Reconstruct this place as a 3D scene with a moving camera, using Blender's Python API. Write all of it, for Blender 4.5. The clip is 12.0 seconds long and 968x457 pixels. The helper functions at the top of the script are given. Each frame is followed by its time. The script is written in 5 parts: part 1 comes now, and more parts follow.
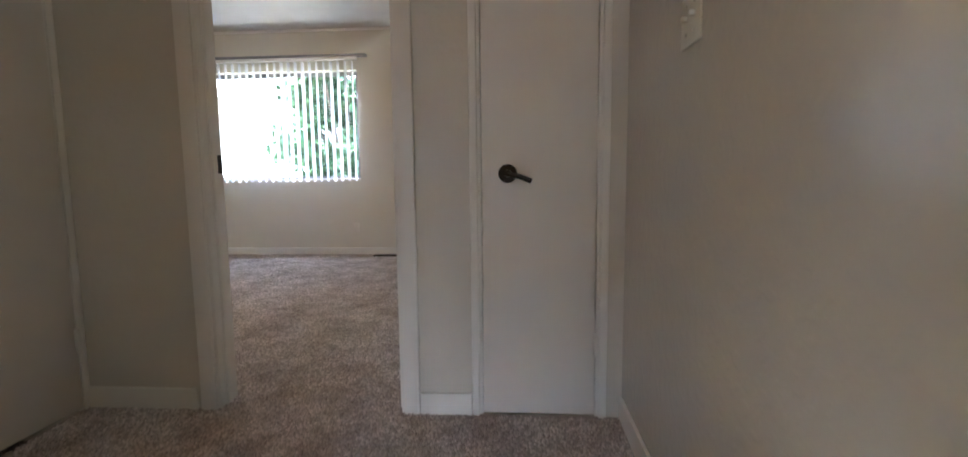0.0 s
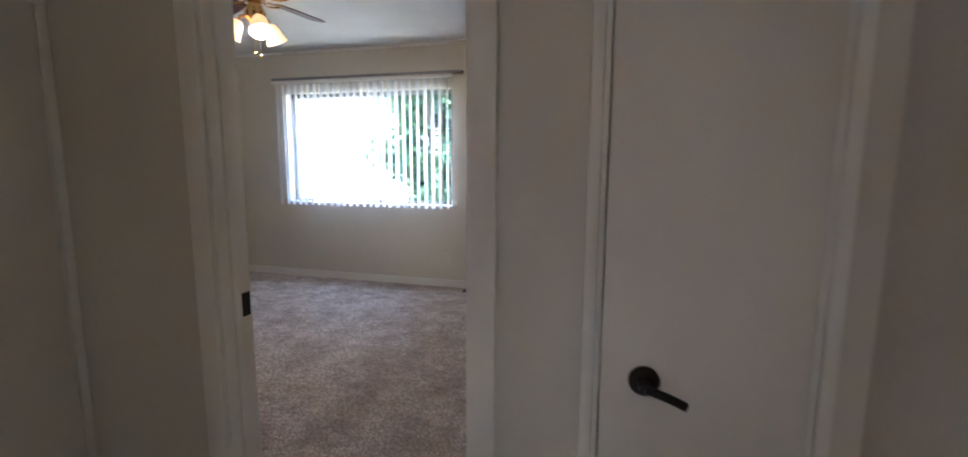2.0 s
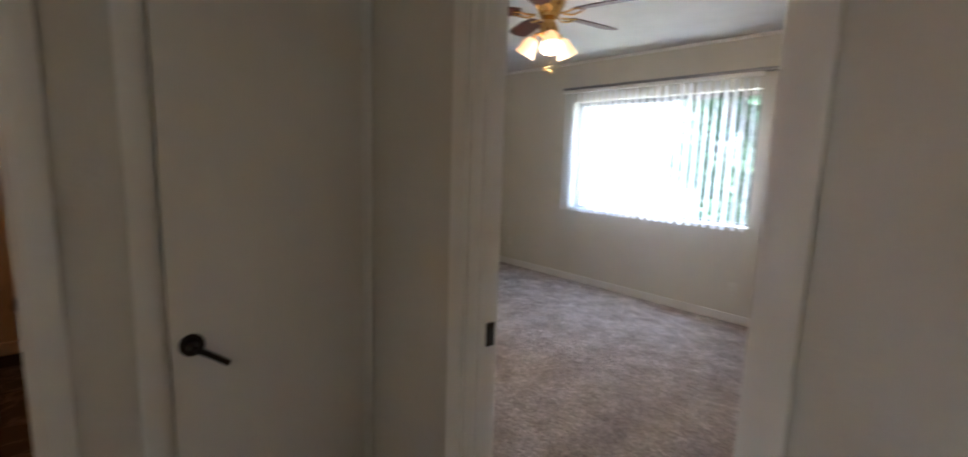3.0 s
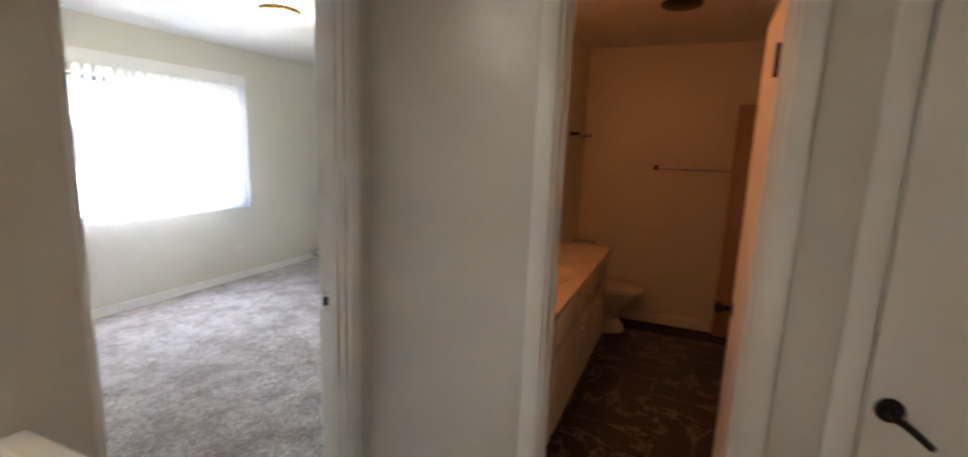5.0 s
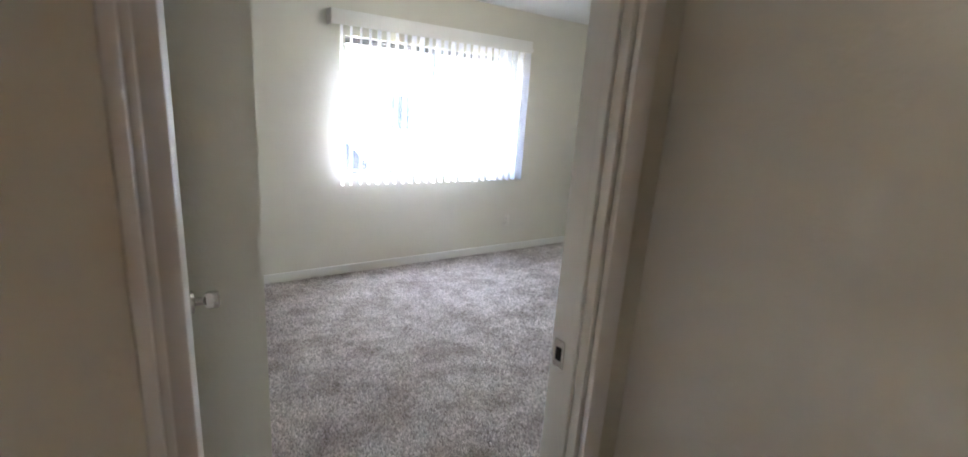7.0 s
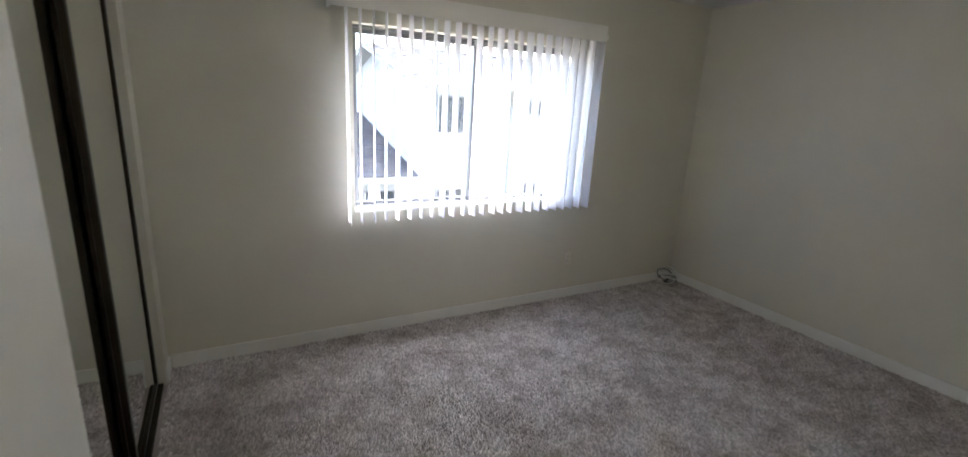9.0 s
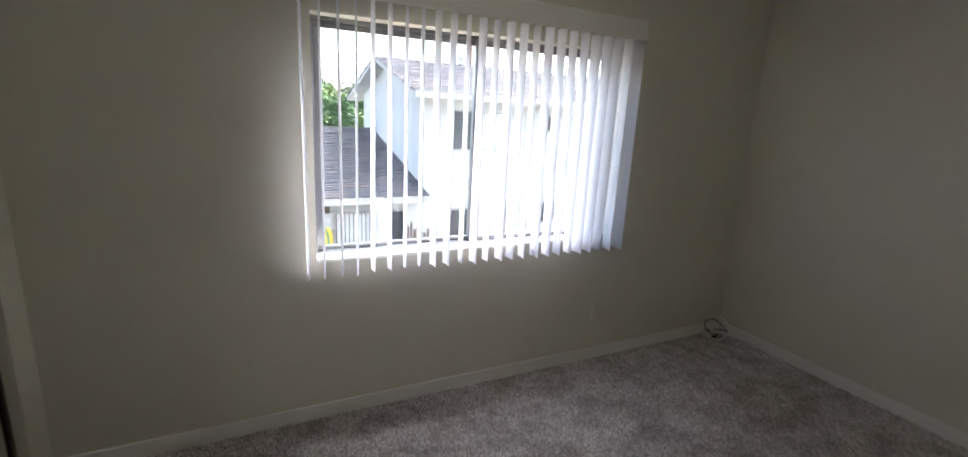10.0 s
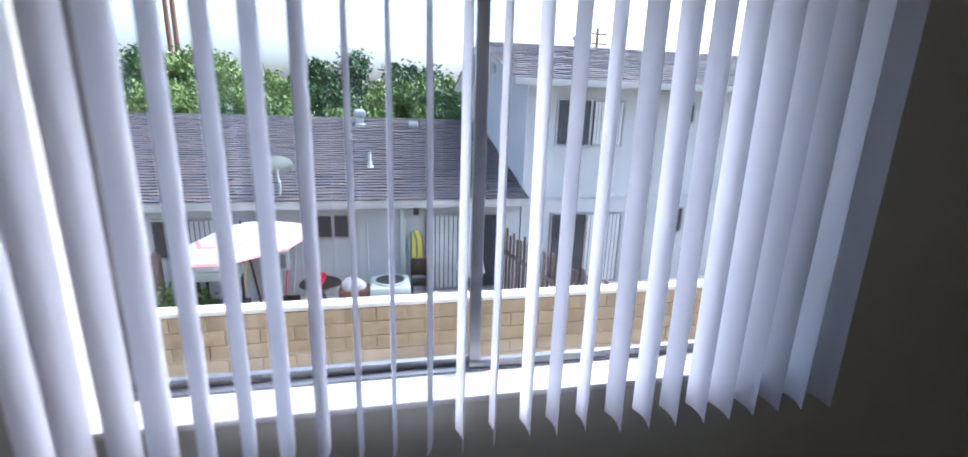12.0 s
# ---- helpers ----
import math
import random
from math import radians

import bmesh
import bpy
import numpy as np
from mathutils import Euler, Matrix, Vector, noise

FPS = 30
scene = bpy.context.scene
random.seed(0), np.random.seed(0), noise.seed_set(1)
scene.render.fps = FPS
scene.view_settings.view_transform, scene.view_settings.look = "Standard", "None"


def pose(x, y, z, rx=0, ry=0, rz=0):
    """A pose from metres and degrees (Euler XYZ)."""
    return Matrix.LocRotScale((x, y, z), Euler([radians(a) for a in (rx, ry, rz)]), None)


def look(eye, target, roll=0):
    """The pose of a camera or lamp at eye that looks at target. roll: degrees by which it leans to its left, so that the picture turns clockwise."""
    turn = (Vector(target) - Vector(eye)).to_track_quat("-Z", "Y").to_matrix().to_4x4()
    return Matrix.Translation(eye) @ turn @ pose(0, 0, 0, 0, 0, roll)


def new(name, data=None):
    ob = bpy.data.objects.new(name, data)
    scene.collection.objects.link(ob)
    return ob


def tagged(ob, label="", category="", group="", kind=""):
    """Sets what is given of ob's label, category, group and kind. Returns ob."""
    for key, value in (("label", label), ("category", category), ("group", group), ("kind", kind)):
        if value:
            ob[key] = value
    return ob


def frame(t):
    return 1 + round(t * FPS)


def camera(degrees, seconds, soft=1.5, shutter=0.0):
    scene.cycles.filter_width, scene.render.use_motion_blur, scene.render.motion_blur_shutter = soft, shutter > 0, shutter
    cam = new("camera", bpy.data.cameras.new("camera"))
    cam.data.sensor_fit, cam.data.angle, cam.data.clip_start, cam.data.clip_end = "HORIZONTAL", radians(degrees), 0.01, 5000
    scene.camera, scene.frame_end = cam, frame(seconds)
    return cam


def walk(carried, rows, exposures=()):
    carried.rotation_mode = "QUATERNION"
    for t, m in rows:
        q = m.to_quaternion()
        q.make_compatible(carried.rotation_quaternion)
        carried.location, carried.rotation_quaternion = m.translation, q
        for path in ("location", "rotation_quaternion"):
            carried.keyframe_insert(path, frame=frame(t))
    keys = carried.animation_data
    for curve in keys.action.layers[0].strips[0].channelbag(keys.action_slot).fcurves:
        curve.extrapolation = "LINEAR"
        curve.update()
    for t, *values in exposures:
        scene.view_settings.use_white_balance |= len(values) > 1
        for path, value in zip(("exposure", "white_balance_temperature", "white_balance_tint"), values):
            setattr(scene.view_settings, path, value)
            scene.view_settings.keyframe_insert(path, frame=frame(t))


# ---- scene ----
cam = camera(90.5, 12.0, shutter=0.4)
PATH = [
    (0, (-0.406, -1.712, 0.883), (-0.537, 0.272, 0.673), -0.6),
    (0.5, (-0.425, -1.533, 1.042), (-0.55, 0.45, 0.815), -0.6),
    (1, (-0.418, -1.373, 1.117), (-0.559, 0.608, 0.884), -0.3),
    (1.5, (-0.422, -1.218, 1.248), (-0.711, 0.744, 0.988), -0.6),
    (2, (-0.505, -1.046, 1.365), (-1.035, 0.862, 1.087), 0.3),
    (2.5, (-0.553, -0.931, 1.433), (-1.45, 0.833, 1.141), -0.2),
    (3, (-0.567, -0.819, 1.453), (-2.047, 0.493, 1.158), 1.8),
    (3.5, (-0.56, -0.802, 1.456), (-2.357, 0.023, 1.157), 3.2),
    (3.7, (-0.561, -0.822, 1.46), (-2.423, -0.158, 1.161), 2.6),
    (5.3, (-0.64, -1.141, 1.541), (-2.335, -2.14, 1.184), 2.7),
    (5.5, (-0.671, -1.137, 1.526), (-2.288, -2.255, 1.156), 3.0),
    (6, (-0.765, -1.149, 1.51), (-2.195, -2.482, 1.087), 3.0),
    (6.5, (-0.973, -1.315, 1.495), (-2.232, -2.801, 1.037), 3.3),
    (8.5, (-1.644, -2.280, 1.614), (-2.597, -3.950, 1.066), 4.35),
    (9, (-1.80, -2.517, 1.582), (-2.742, -4.202, 1.064), 3.15),
    (9.5, (-1.925, -2.864, 1.552), (-2.897, -4.552, 1.098), 2.75),
    (10, (-2.234, -3.172, 1.582), (-3.117, -4.906, 1.118), 3.0),
    (10.5, (-2.471, -3.544, 1.629), (-3.257, -5.31, 1.113), 3.0),
    (11, (-2.644, -3.929, 1.627), (-3.39, -5.712, 1.113), 2.5),
    (11.5, (-2.906, -4.209, 1.575), (-3.441, -6.071, 1.076), 2.6),
    (12, (-3.148, -4.461, 1.573), (-3.563, -6.347, 1.054), 1.8),
]
walk(cam, [(t, look(eye, target, roll)) for t, eye, target, roll in PATH],
     [(0, 5.2, 5400, 10), (1.0, 5.2, 5300, 10), (1.5, 5.1, 5200, 10), (2.5, 4.7, 5100, 10), (3.0, 5.0, 5350, 10), (3.5, 5.75, 5700, 10), (5.5, 5.9, 5400, 11), (6.5, 5.7, 5400, 11), (8.5, 4.65, 5650, 11),
      (9.5, 3.85, 5850, 12), (10.5, 3.45, 5950, 12), (11.2, 3.1, 5750, 13), (12, 2.3, 5300, 16)])

# ---- world and light ----
SUN_EL, SUN_AZ = radians(50), radians(256)
world = bpy.data.worlds.new("overcast_sky")
scene.world = world
world.use_nodes = True
wn = world.node_tree
sky = wn.nodes.new("ShaderNodeTexSky")
sky.sky_type = "NISHITA"
sky.sun_disc = False
sky.sun_elevation, sky.sun_rotation = SUN_EL, SUN_AZ
sky.air_density, sky.dust_density, sky.ozone_density = 1.0, 6.0, 0.6
haze = wn.nodes.new("ShaderNodeHueSaturation")
haze.inputs["Saturation"].default_value = 0.6
wn.links.new(sky.outputs[0], haze.inputs["Color"])
wn.links.new(haze.outputs[0], wn.nodes["Background"].inputs["Color"])
wn.nodes["Background"].inputs["Strength"].default_value = 0.15


def lamp(name, kind, m, power, colour, size=0.1, energy_angle=None):
    data = bpy.data.lights.new(name, kind)
    data.energy, data.color = power, colour
    if kind == "SUN":
        data.angle = energy_angle
    else:
        data.shadow_soft_size = size
    ob = new(name, data)
    ob.matrix_world = m
    return ob


sun_dir = Vector((math.sin(SUN_AZ) * math.cos(SUN_EL), math.cos(SUN_AZ) * math.cos(SUN_EL), math.sin(SUN_EL)))
lamp("sun", "SUN", look(sun_dir * 50, (0, 0, 0)), 0.5, (1.0, 0.97, 0.93), energy_angle=radians(75))
WARM = (1.0, 0.55, 0.22)
lamp("stair_lamp_light", "POINT", pose(-0.35, -2.35, 2.25), 0.13, (1.0, 0.84, 0.6), 0.08)
lamp("bath_lamp_light", "POINT", pose(-2.75, -1.82, 1.98), 0.13, (1.0, 0.29, 0.065), 0.06)
lamp("dome_lamp_light", "POINT", pose(-3.32, -3.86, 2.27), 0.4, (1.0, 0.85, 0.6), 0.08)
# Added lamp: stands in for daylight on the wall below the stairs.
lamp("lower_daylight_fill", "POINT", pose(-0.3, -4.3, -0.6), 0.16, (1.0, 0.97, 0.92), 0.1)
for a in (200, 320, 80):
    lamp("fan_bulb_light", "POINT", pose(-2.66 + 0.13 * math.cos(radians(a)), 1.52 + 0.13 * math.sin(radians(a)), 2.06), 0.20, (1.0, 0.66, 0.36), 0.04)


# ---- materials ----
def nodes_of(name):
    m = bpy.data.materials.new(name)
    m.use_nodes = True
    nt = m.node_tree
    return m, nt, nt.nodes["Principled BSDF"]


def mixed(nt, a, b, fac_socket):
    mix = nt.nodes.new("ShaderNodeMix")
    mix.data_type = "RGBA"
    mix.inputs["A"].default_value, mix.inputs["B"].default_value = (*a, 1), (*b, 1)
    nt.links.new(fac_socket, mix.inputs["Factor"])
    return mix.outputs["Result"]


def noise_node(nt, scale, detail=3, rough=0.55, stretch=(1, 1, 1)):
    co = nt.nodes.new("ShaderNodeTexCoord")
    mp = nt.nodes.new("ShaderNodeMapping")
    mp.inputs["Scale"].default_value = stretch
    nt.links.new(co.outputs["Object"], mp.inputs["Vector"])
    n = nt.nodes.new("ShaderNodeTexNoise")
    n.inputs["Scale"].default_value, n.inputs["Detail"].default_value, n.inputs["Roughness"].default_value = scale, detail, rough
    nt.links.new(mp.outputs[0], n.inputs["Vector"])
    return n.outputs["Fac"]


def ramp(nt, socket, lo, hi):
    r = nt.nodes.new("ShaderNodeMapRange")
    r.inputs["From Min"].default_value, r.inputs["From Max"].default_value = lo, hi
    r.clamp = True
    nt.links.new(socket, r.inputs["Value"])
    return r.outputs["Result"]


def bump(nt, bsdf, socket, strength, distance, under=None):
    b = nt.nodes.new("ShaderNodeBump")
    b.inputs["Strength"].default_value, b.inputs["Distance"].default_value = strength, distance
    nt.links.new(socket, b.inputs["Height"])
    if under:
        nt.links.new(under, b.inputs["Normal"])
    nt.links.new(b.outputs[0], bsdf.inputs["Normal"])
    return b.outputs[0]


def plain(name, a, b=None, rough=0.5, metal=0.0, scale=4, fine=60, relief=0.15, depth=0.002, stretch=(1, 1, 1)):
    """Two-tone surface with broad mottling, fine grain and relief."""
    m, nt, p = nodes_of(name)
    b = b or tuple(c * 0.9 for c in a)
    nt.links.new(mixed(nt, a, b, ramp(nt, noise_node(nt, scale, 4, 0.6, stretch), 0.35, 0.7)), p.inputs["Base Color"])
    p.inputs["Roughness"].default_value, p.inputs["Metallic"].default_value = rough, metal
    bump(nt, p, noise_node(nt, fine, 3, 0.6, stretch), relief, depth)
    return m


def wall_paint(name, a, rough=0.42, relief=0.16):
    """Satin paint on skip-trowelled plaster."""
    m, nt, p = nodes_of(name)
    b = tuple(c * 0.94 for c in a)
    nt.links.new(mixed(nt, a, b, ramp(nt, noise_node(nt, 1.7, 4), 0.35, 0.7)), p.inputs["Base Color"])
    p.inputs["Roughness"].default_value = rough
    first = bump(nt, p, ramp(nt, noise_node(nt, 34, 2, 0.5), 0.48, 0.62), relief, 0.0016)
    bump(nt, p, noise_node(nt, 190, 2), 0.12, 0.001, first)
    return m


CREAM = wall_paint("cream_paint", (0.72, 0.69, 0.59))
HALLP = wall_paint("hall_paint", (0.71, 0.68, 0.62), 0.27, 0.28)
YELLOW = wall_paint("yellow_paint", (0.80, 0.50, 0.10), 0.35, 0.25)
WHITEW = wall_paint("white_wall_paint", (0.80, 0.80, 0.77))
LEDGE = wall_paint("grey_ledge_paint", (0.55, 0.52, 0.42))
CEIL = plain("ceiling_texture", (0.78, 0.77, 0.74), (0.70, 0.69, 0.66), 0.85, scale=2, fine=90, relief=0.6, depth=0.004)
TRIM = plain("white_trim_paint", (0.86, 0.85, 0.81), (0.82, 0.80, 0.76), 0.3, scale=3, fine=25, relief=0.08)
DOORP = plain("door_paint", (0.80, 0.77, 0.72), (0.76, 0.73, 0.68), 0.5, scale=2, fine=18, relief=0.10, stretch=(1, 1, 0.2))
CARPET_BASE = plain("carpet_backing", (0.52, 0.46, 0.44), (0.42, 0.37, 0.355), 0.95, scale=6, fine=220, relief=1.0, depth=0.008)
BLACKM = plain("oil_rubbed_bronze", (0.018, 0.015, 0.013), (0.03, 0.024, 0.02), 0.28, 0.7, relief=0.05)
DARKM = plain("dark_bronze_anodised", (0.055, 0.042, 0.028), (0.035, 0.028, 0.02), 0.35, 0.8, relief=0.05)
BRASS = plain("polished_brass", (0.80, 0.55, 0.22), (0.72, 0.47, 0.17), 0.16, 1.0, relief=0.03)
CHROME = plain("brushed_chrome", (0.70, 0.68, 0.65), (0.6, 0.58, 0.56), 0.2, 1.0, relief=0.03)
ALU = plain("aluminium_frame", (0.34, 0.34, 0.35), (0.25, 0.25, 0.27), 0.4, 0.8, relief=0.08)
PLASTIC = plain("ivory_plastic", (0.78, 0.75, 0.66), (0.74, 0.71, 0.62), 0.35, relief=0.02)
DARKHOLE = plain("dark_slot", (0.02, 0.02, 0.02), rough=0.8)
BLADEW = plain("walnut_fan_blade", (0.10, 0.035, 0.025), (0.06, 0.02, 0.015), 0.3, scale=5, fine=40, stretch=(1, 8, 1))
COUNTER = plain("cultured_marble_counter", (0.78, 0.70, 0.60), (0.70, 0.60, 0.50), 0.25, scale=5, relief=0.02)
CABINET = plain("cabinet_white_paint", (0.75, 0.71, 0.64), (0.70, 0.66, 0.58), 0.4, relief=0.08)
PORCELAIN = plain("white_porcelain", (0.80, 0.78, 0.74), (0.78, 0.76, 0.72), 0.12, relief=0.0)
STUCCO = plain("white_stucco", (0.42, 0.43, 0.43), (0.37, 0.38, 0.38), 0.9, scale=1.2, fine=45, relief=0.5, depth=0.006)
FASCIA = plain("weathered_fascia", (0.36, 0.36, 0.34), (0.28, 0.28, 0.27), 0.7, scale=3)
CONCRETE = plain("patio_concrete", (0.42, 0.40, 0.37), (0.33, 0.31, 0.29), 0.9, scale=2, fine=40, relief=0.4)
WOODF = plain("grey_fence_wood", (0.20, 0.14, 0.11), (0.11, 0.08, 0.07), 0.85, scale=6, fine=30, relief=0.4, stretch=(1, 1, 0.1))
BARK = plain("bark", (0.12, 0.085, 0.06), (0.07, 0.05, 0.04), 0.9, scale=6, fine=25, relief=0.8, depth=0.02, stretch=(1, 1, 0.3))
POLE = plain("creosote_pole", (0.17, 0.085, 0.05), (0.11, 0.06, 0.04), 0.9, scale=4, fine=20, relief=0.4, stretch=(1, 1, 0.1))
RED = plain("red_plastic", (0.62, 0.02, 0.07), rough=0.35)
YELLOWP = plain("yellow_hose", (0.72, 0.50, 0.05), rough=0.4)
GREENP = plain("green_hose", (0.03, 0.22, 0.12), rough=0.4)
ACMETAL = plain("ac_enamel", (0.42, 0.47, 0.43), (0.35, 0.40, 0.37), 0.45)
STEEL = plain("galvanised_steel", (0.50, 0.51, 0.52), (0.38, 0.39, 0.40), 0.4, 0.7)
WICKER = plain("brown_wicker", (0.16, 0.06, 0.03), (0.08, 0.03, 0.02), 0.7, fine=120, relief=0.8)
CLOTH = plain("white_canvas", (0.42, 0.40, 0.40), (0.36, 0.36, 0.37), 0.9, scale=5, fine=60, relief=0.2)
PURPLE = plain("purple_print_bag", (0.45, 0.30, 0.50), (0.75, 0.70, 0.72), 0.6, scale=14)
CURTAIN = plain("pale_curtain", (0.55, 0.56, 0.54), (0.45, 0.46, 0.45), 0.9, scale=3)


def make_carpet():
    """Cut-pile carpet: each tuft takes its own tone, with broad trodden patches."""
    m, nt, p = nodes_of("taupe_carpet_pile")
    g = nt.nodes.new("ShaderNodeNewGeometry")
    one = mixed(nt, (0.95, 0.89, 0.87), (0.42, 0.38, 0.37), g.outputs["Random Per Island"])
    patch = ramp(nt, noise_node(nt, 4.5, 6, 0.72), 0.42, 0.62)
    mul = nt.nodes.new("ShaderNodeMix")
    mul.data_type, mul.blend_type = "RGBA", "MULTIPLY"
    mul.inputs["Factor"].default_value = 1.0
    nt.links.new(one, mul.inputs["A"])
    nt.links.new(mixed(nt, (1.0, 1.0, 1.0), (0.60, 0.565, 0.545), patch), mul.inputs["B"])
    nt.links.new(mul.outputs["Result"], p.inputs["Base Color"])
    p.inputs["Roughness"].default_value = 0.95
    p.inputs["Sheen Weight"].default_value = 0.25
    return m


CARPET = make_carpet()


def make_tile():
    """Dark marble-look vinyl with pale veins."""
    m, nt, p = nodes_of("dark_marble_tile")
    n1 = noise_node(nt, 1.7, 9, 0.66, (1, 2.2, 1))
    sub = nt.nodes.new("ShaderNodeMath")
    sub.operation = "SUBTRACT"
    sub.inputs[1].default_value = 0.5
    nt.links.new(n1, sub.inputs[0])
    ab = nt.nodes.new("ShaderNodeMath")
    ab.operation = "ABSOLUTE"
    nt.links.new(sub.outputs[0], ab.inputs[0])
    vein = ramp(nt, ab.outputs[0], 0.02, -0.012)
    nt.links.new(mixed(nt, (0.034, 0.033, 0.033), (0.42, 0.40, 0.38), vein), p.inputs["Base Color"])
    p.inputs["Roughness"].default_value = 0.3
    return m


TILE = make_tile()


def make_glass(name, tint=(1, 1, 1), gloss=0.06):
    m = bpy.data.materials.new(name)
    m.use_nodes = True
    nt = m.node_tree
    nt.nodes.remove(nt.nodes["Principled BSDF"])
    out = nt.nodes["Material Output"]
    tr, gl, mx = nt.nodes.new("ShaderNodeBsdfTransparent"), nt.nodes.new("ShaderNodeBsdfGlossy"), nt.nodes.new("ShaderNodeMixShader")
    tr.inputs["Color"].default_value = (*tint, 1)
    gl.inputs["Roughness"].default_value = 0.02
    mx.inputs[0].default_value = gloss
    nt.links.new(tr.outputs[0], mx.inputs[1])
    nt.links.new(gl.outputs[0], mx.inputs[2])
    nt.links.new(mx.outputs[0], out.inputs["Surface"])
    return m


GLASS = make_glass("window_glass", (0.95, 0.97, 0.96), 0.05)


def make_mirror():
    m, nt, p = nodes_of("mirror_silver")
    p.inputs["Base Color"].default_value = (0.82, 0.84, 0.82, 1)
    p.inputs["Metallic"].default_value, p.inputs["Roughness"].default_value = 1.0, 0.02
    return m


MIRROR = make_mirror()


def make_blind():
    """Thin white vinyl that lets some daylight through."""
    m, nt, p = nodes_of("white_vinyl_blind")
    p.inputs["Base Color"].default_value = (0.82, 0.82, 0.84, 1)
    p.inputs["Roughness"].default_value = 0.5
    t = nt.nodes.new("ShaderNodeBsdfTranslucent")
    t.inputs["Color"].default_value = (0.88, 0.87, 0.90, 1)
    mx = nt.nodes.new("ShaderNodeMixShader")
    mx.inputs[0].default_value = 0.52
    nt.links.new(p.outputs[0], mx.inputs[1])
    nt.links.new(t.outputs[0], mx.inputs[2])
    nt.links.new(mx.outputs[0], nt.nodes["Material Output"].inputs["Surface"])
    return m


BLIND = make_blind()


def make_glow(name, colour, strength):
    m, nt, p = nodes_of(name)
    p.inputs["Base Color"].default_value = (0.8, 0.78, 0.72, 1)
    p.inputs["Emission Color"].default_value = (*colour, 1)
    p.inputs["Emission Strength"].default_value = strength
    p.inputs["Roughness"].default_value = 0.3
    return m


BULB = make_glow("lit_frosted_glass", (1.0, 0.46, 0.16), 0.05)
DOME = make_glow("lit_opal_dome", (1.0, 0.88, 0.62), 0.10)
BATHBULB = make_glow("lit_bath_globe", (1.0, 0.45, 0.16), 0.3)


def varied(name, a, b, c, rough=0.85, fine=40, relief=0.4, depth=0.004):
    """Tone from piece to piece, with grain inside each."""
    m, nt, p = nodes_of(name)
    info = nt.nodes.new("ShaderNodeObjectInfo")
    geo = nt.nodes.new("ShaderNodeNewGeometry")
    add = nt.nodes.new("ShaderNodeMath")
    add.operation = "ADD"
    nt.links.new(info.outputs["Random"], add.inputs[0])
    nt.links.new(geo.outputs["Random Per Island"], add.inputs[1])
    fr = nt.nodes.new("ShaderNodeMath")
    fr.operation = "FRACT"
    nt.links.new(add.outputs[0], fr.inputs[0])
    cr = nt.nodes.new("ShaderNodeValToRGB")
    cr.color_ramp.elements[0].color, cr.color_ramp.elements[1].color = (*a, 1), (*c, 1)
    e = cr.color_ramp.elements.new(0.5)
    e.color = (*b, 1)
    nt.links.new(fr.outputs[0], cr.inputs[0])
    mul = nt.nodes.new("ShaderNodeMix")
    mul.data_type, mul.blend_type = "RGBA", "MULTIPLY"
    mul.inputs["Factor"].default_value = 1.0
    nt.links.new(cr.outputs[0], mul.inputs["A"])
    nt.links.new(mixed(nt, (1, 1, 1), (0.72, 0.72, 0.72), ramp(nt, noise_node(nt, 9, 4), 0.35, 0.7)), mul.inputs["B"])
    nt.links.new(mul.outputs["Result"], p.inputs["Base Color"])
    p.inputs["Roughness"].default_value = rough
    bump(nt, p, noise_node(nt, fine, 3), relief, depth)
    return m


SHINGLE = varied("asphalt_shingle", (0.04, 0.04, 0.052), (0.066, 0.06, 0.068), (0.10, 0.076, 0.07))
BLOCK = varied("tan_slump_block", (0.34, 0.24, 0.135), (0.385, 0.275, 0.16), (0.30, 0.21, 0.12))
LEAF = varied("leaf_green", (0.08, 0.15, 0.03), (0.12, 0.20, 0.04), (0.18, 0.24, 0.06), 0.6, relief=0.1)
LEAFDARK = varied("leaf_dark", (0.02, 0.07, 0.02), (0.035, 0.09, 0.025), (0.05, 0.11, 0.03), 0.6, relief=0.1)


# ---- mesh helpers ----
def box(bm, x0, x1, y0, y1, z0, z1, bevel=0.0):
    made = bmesh.ops.create_cube(bm, size=1.0, matrix=Matrix.Translation(((x0 + x1) / 2, (y0 + y1) / 2, (z0 + z1) / 2)) @ Matrix.Diagonal((abs(x1 - x0), abs(y1 - y0), abs(z1 - z0), 1)))
    if bevel:
        edges = list({e for v in made["verts"] for e in v.link_edges})
        bmesh.ops.bevel(bm, geom=edges, offset=bevel, segments=2, affect="EDGES", profile=0.5)
    return bm


def turned(bm, profile, m=None, segments=24):
    """A body of revolution about z from (radius, height) pairs."""
    m = m or Matrix.Identity(4)
    rings = []
    for r, z in profile:
        rings.append([bm.verts.new(m @ Vector((r * math.cos(2 * math.pi * i / segments), r * math.sin(2 * math.pi * i / segments), z))) for i in range(segments)])
    for lo, hi in zip(rings, rings[1:]):
        for i in range(segments):
            j = (i + 1) % segments
            bm.faces.new((lo[i], lo[j], hi[j], hi[i]))
    for ring, flip in ((rings[0], True), (rings[-1], False)):
        bm.faces.new(list(reversed(ring)) if flip else ring)
    return bm


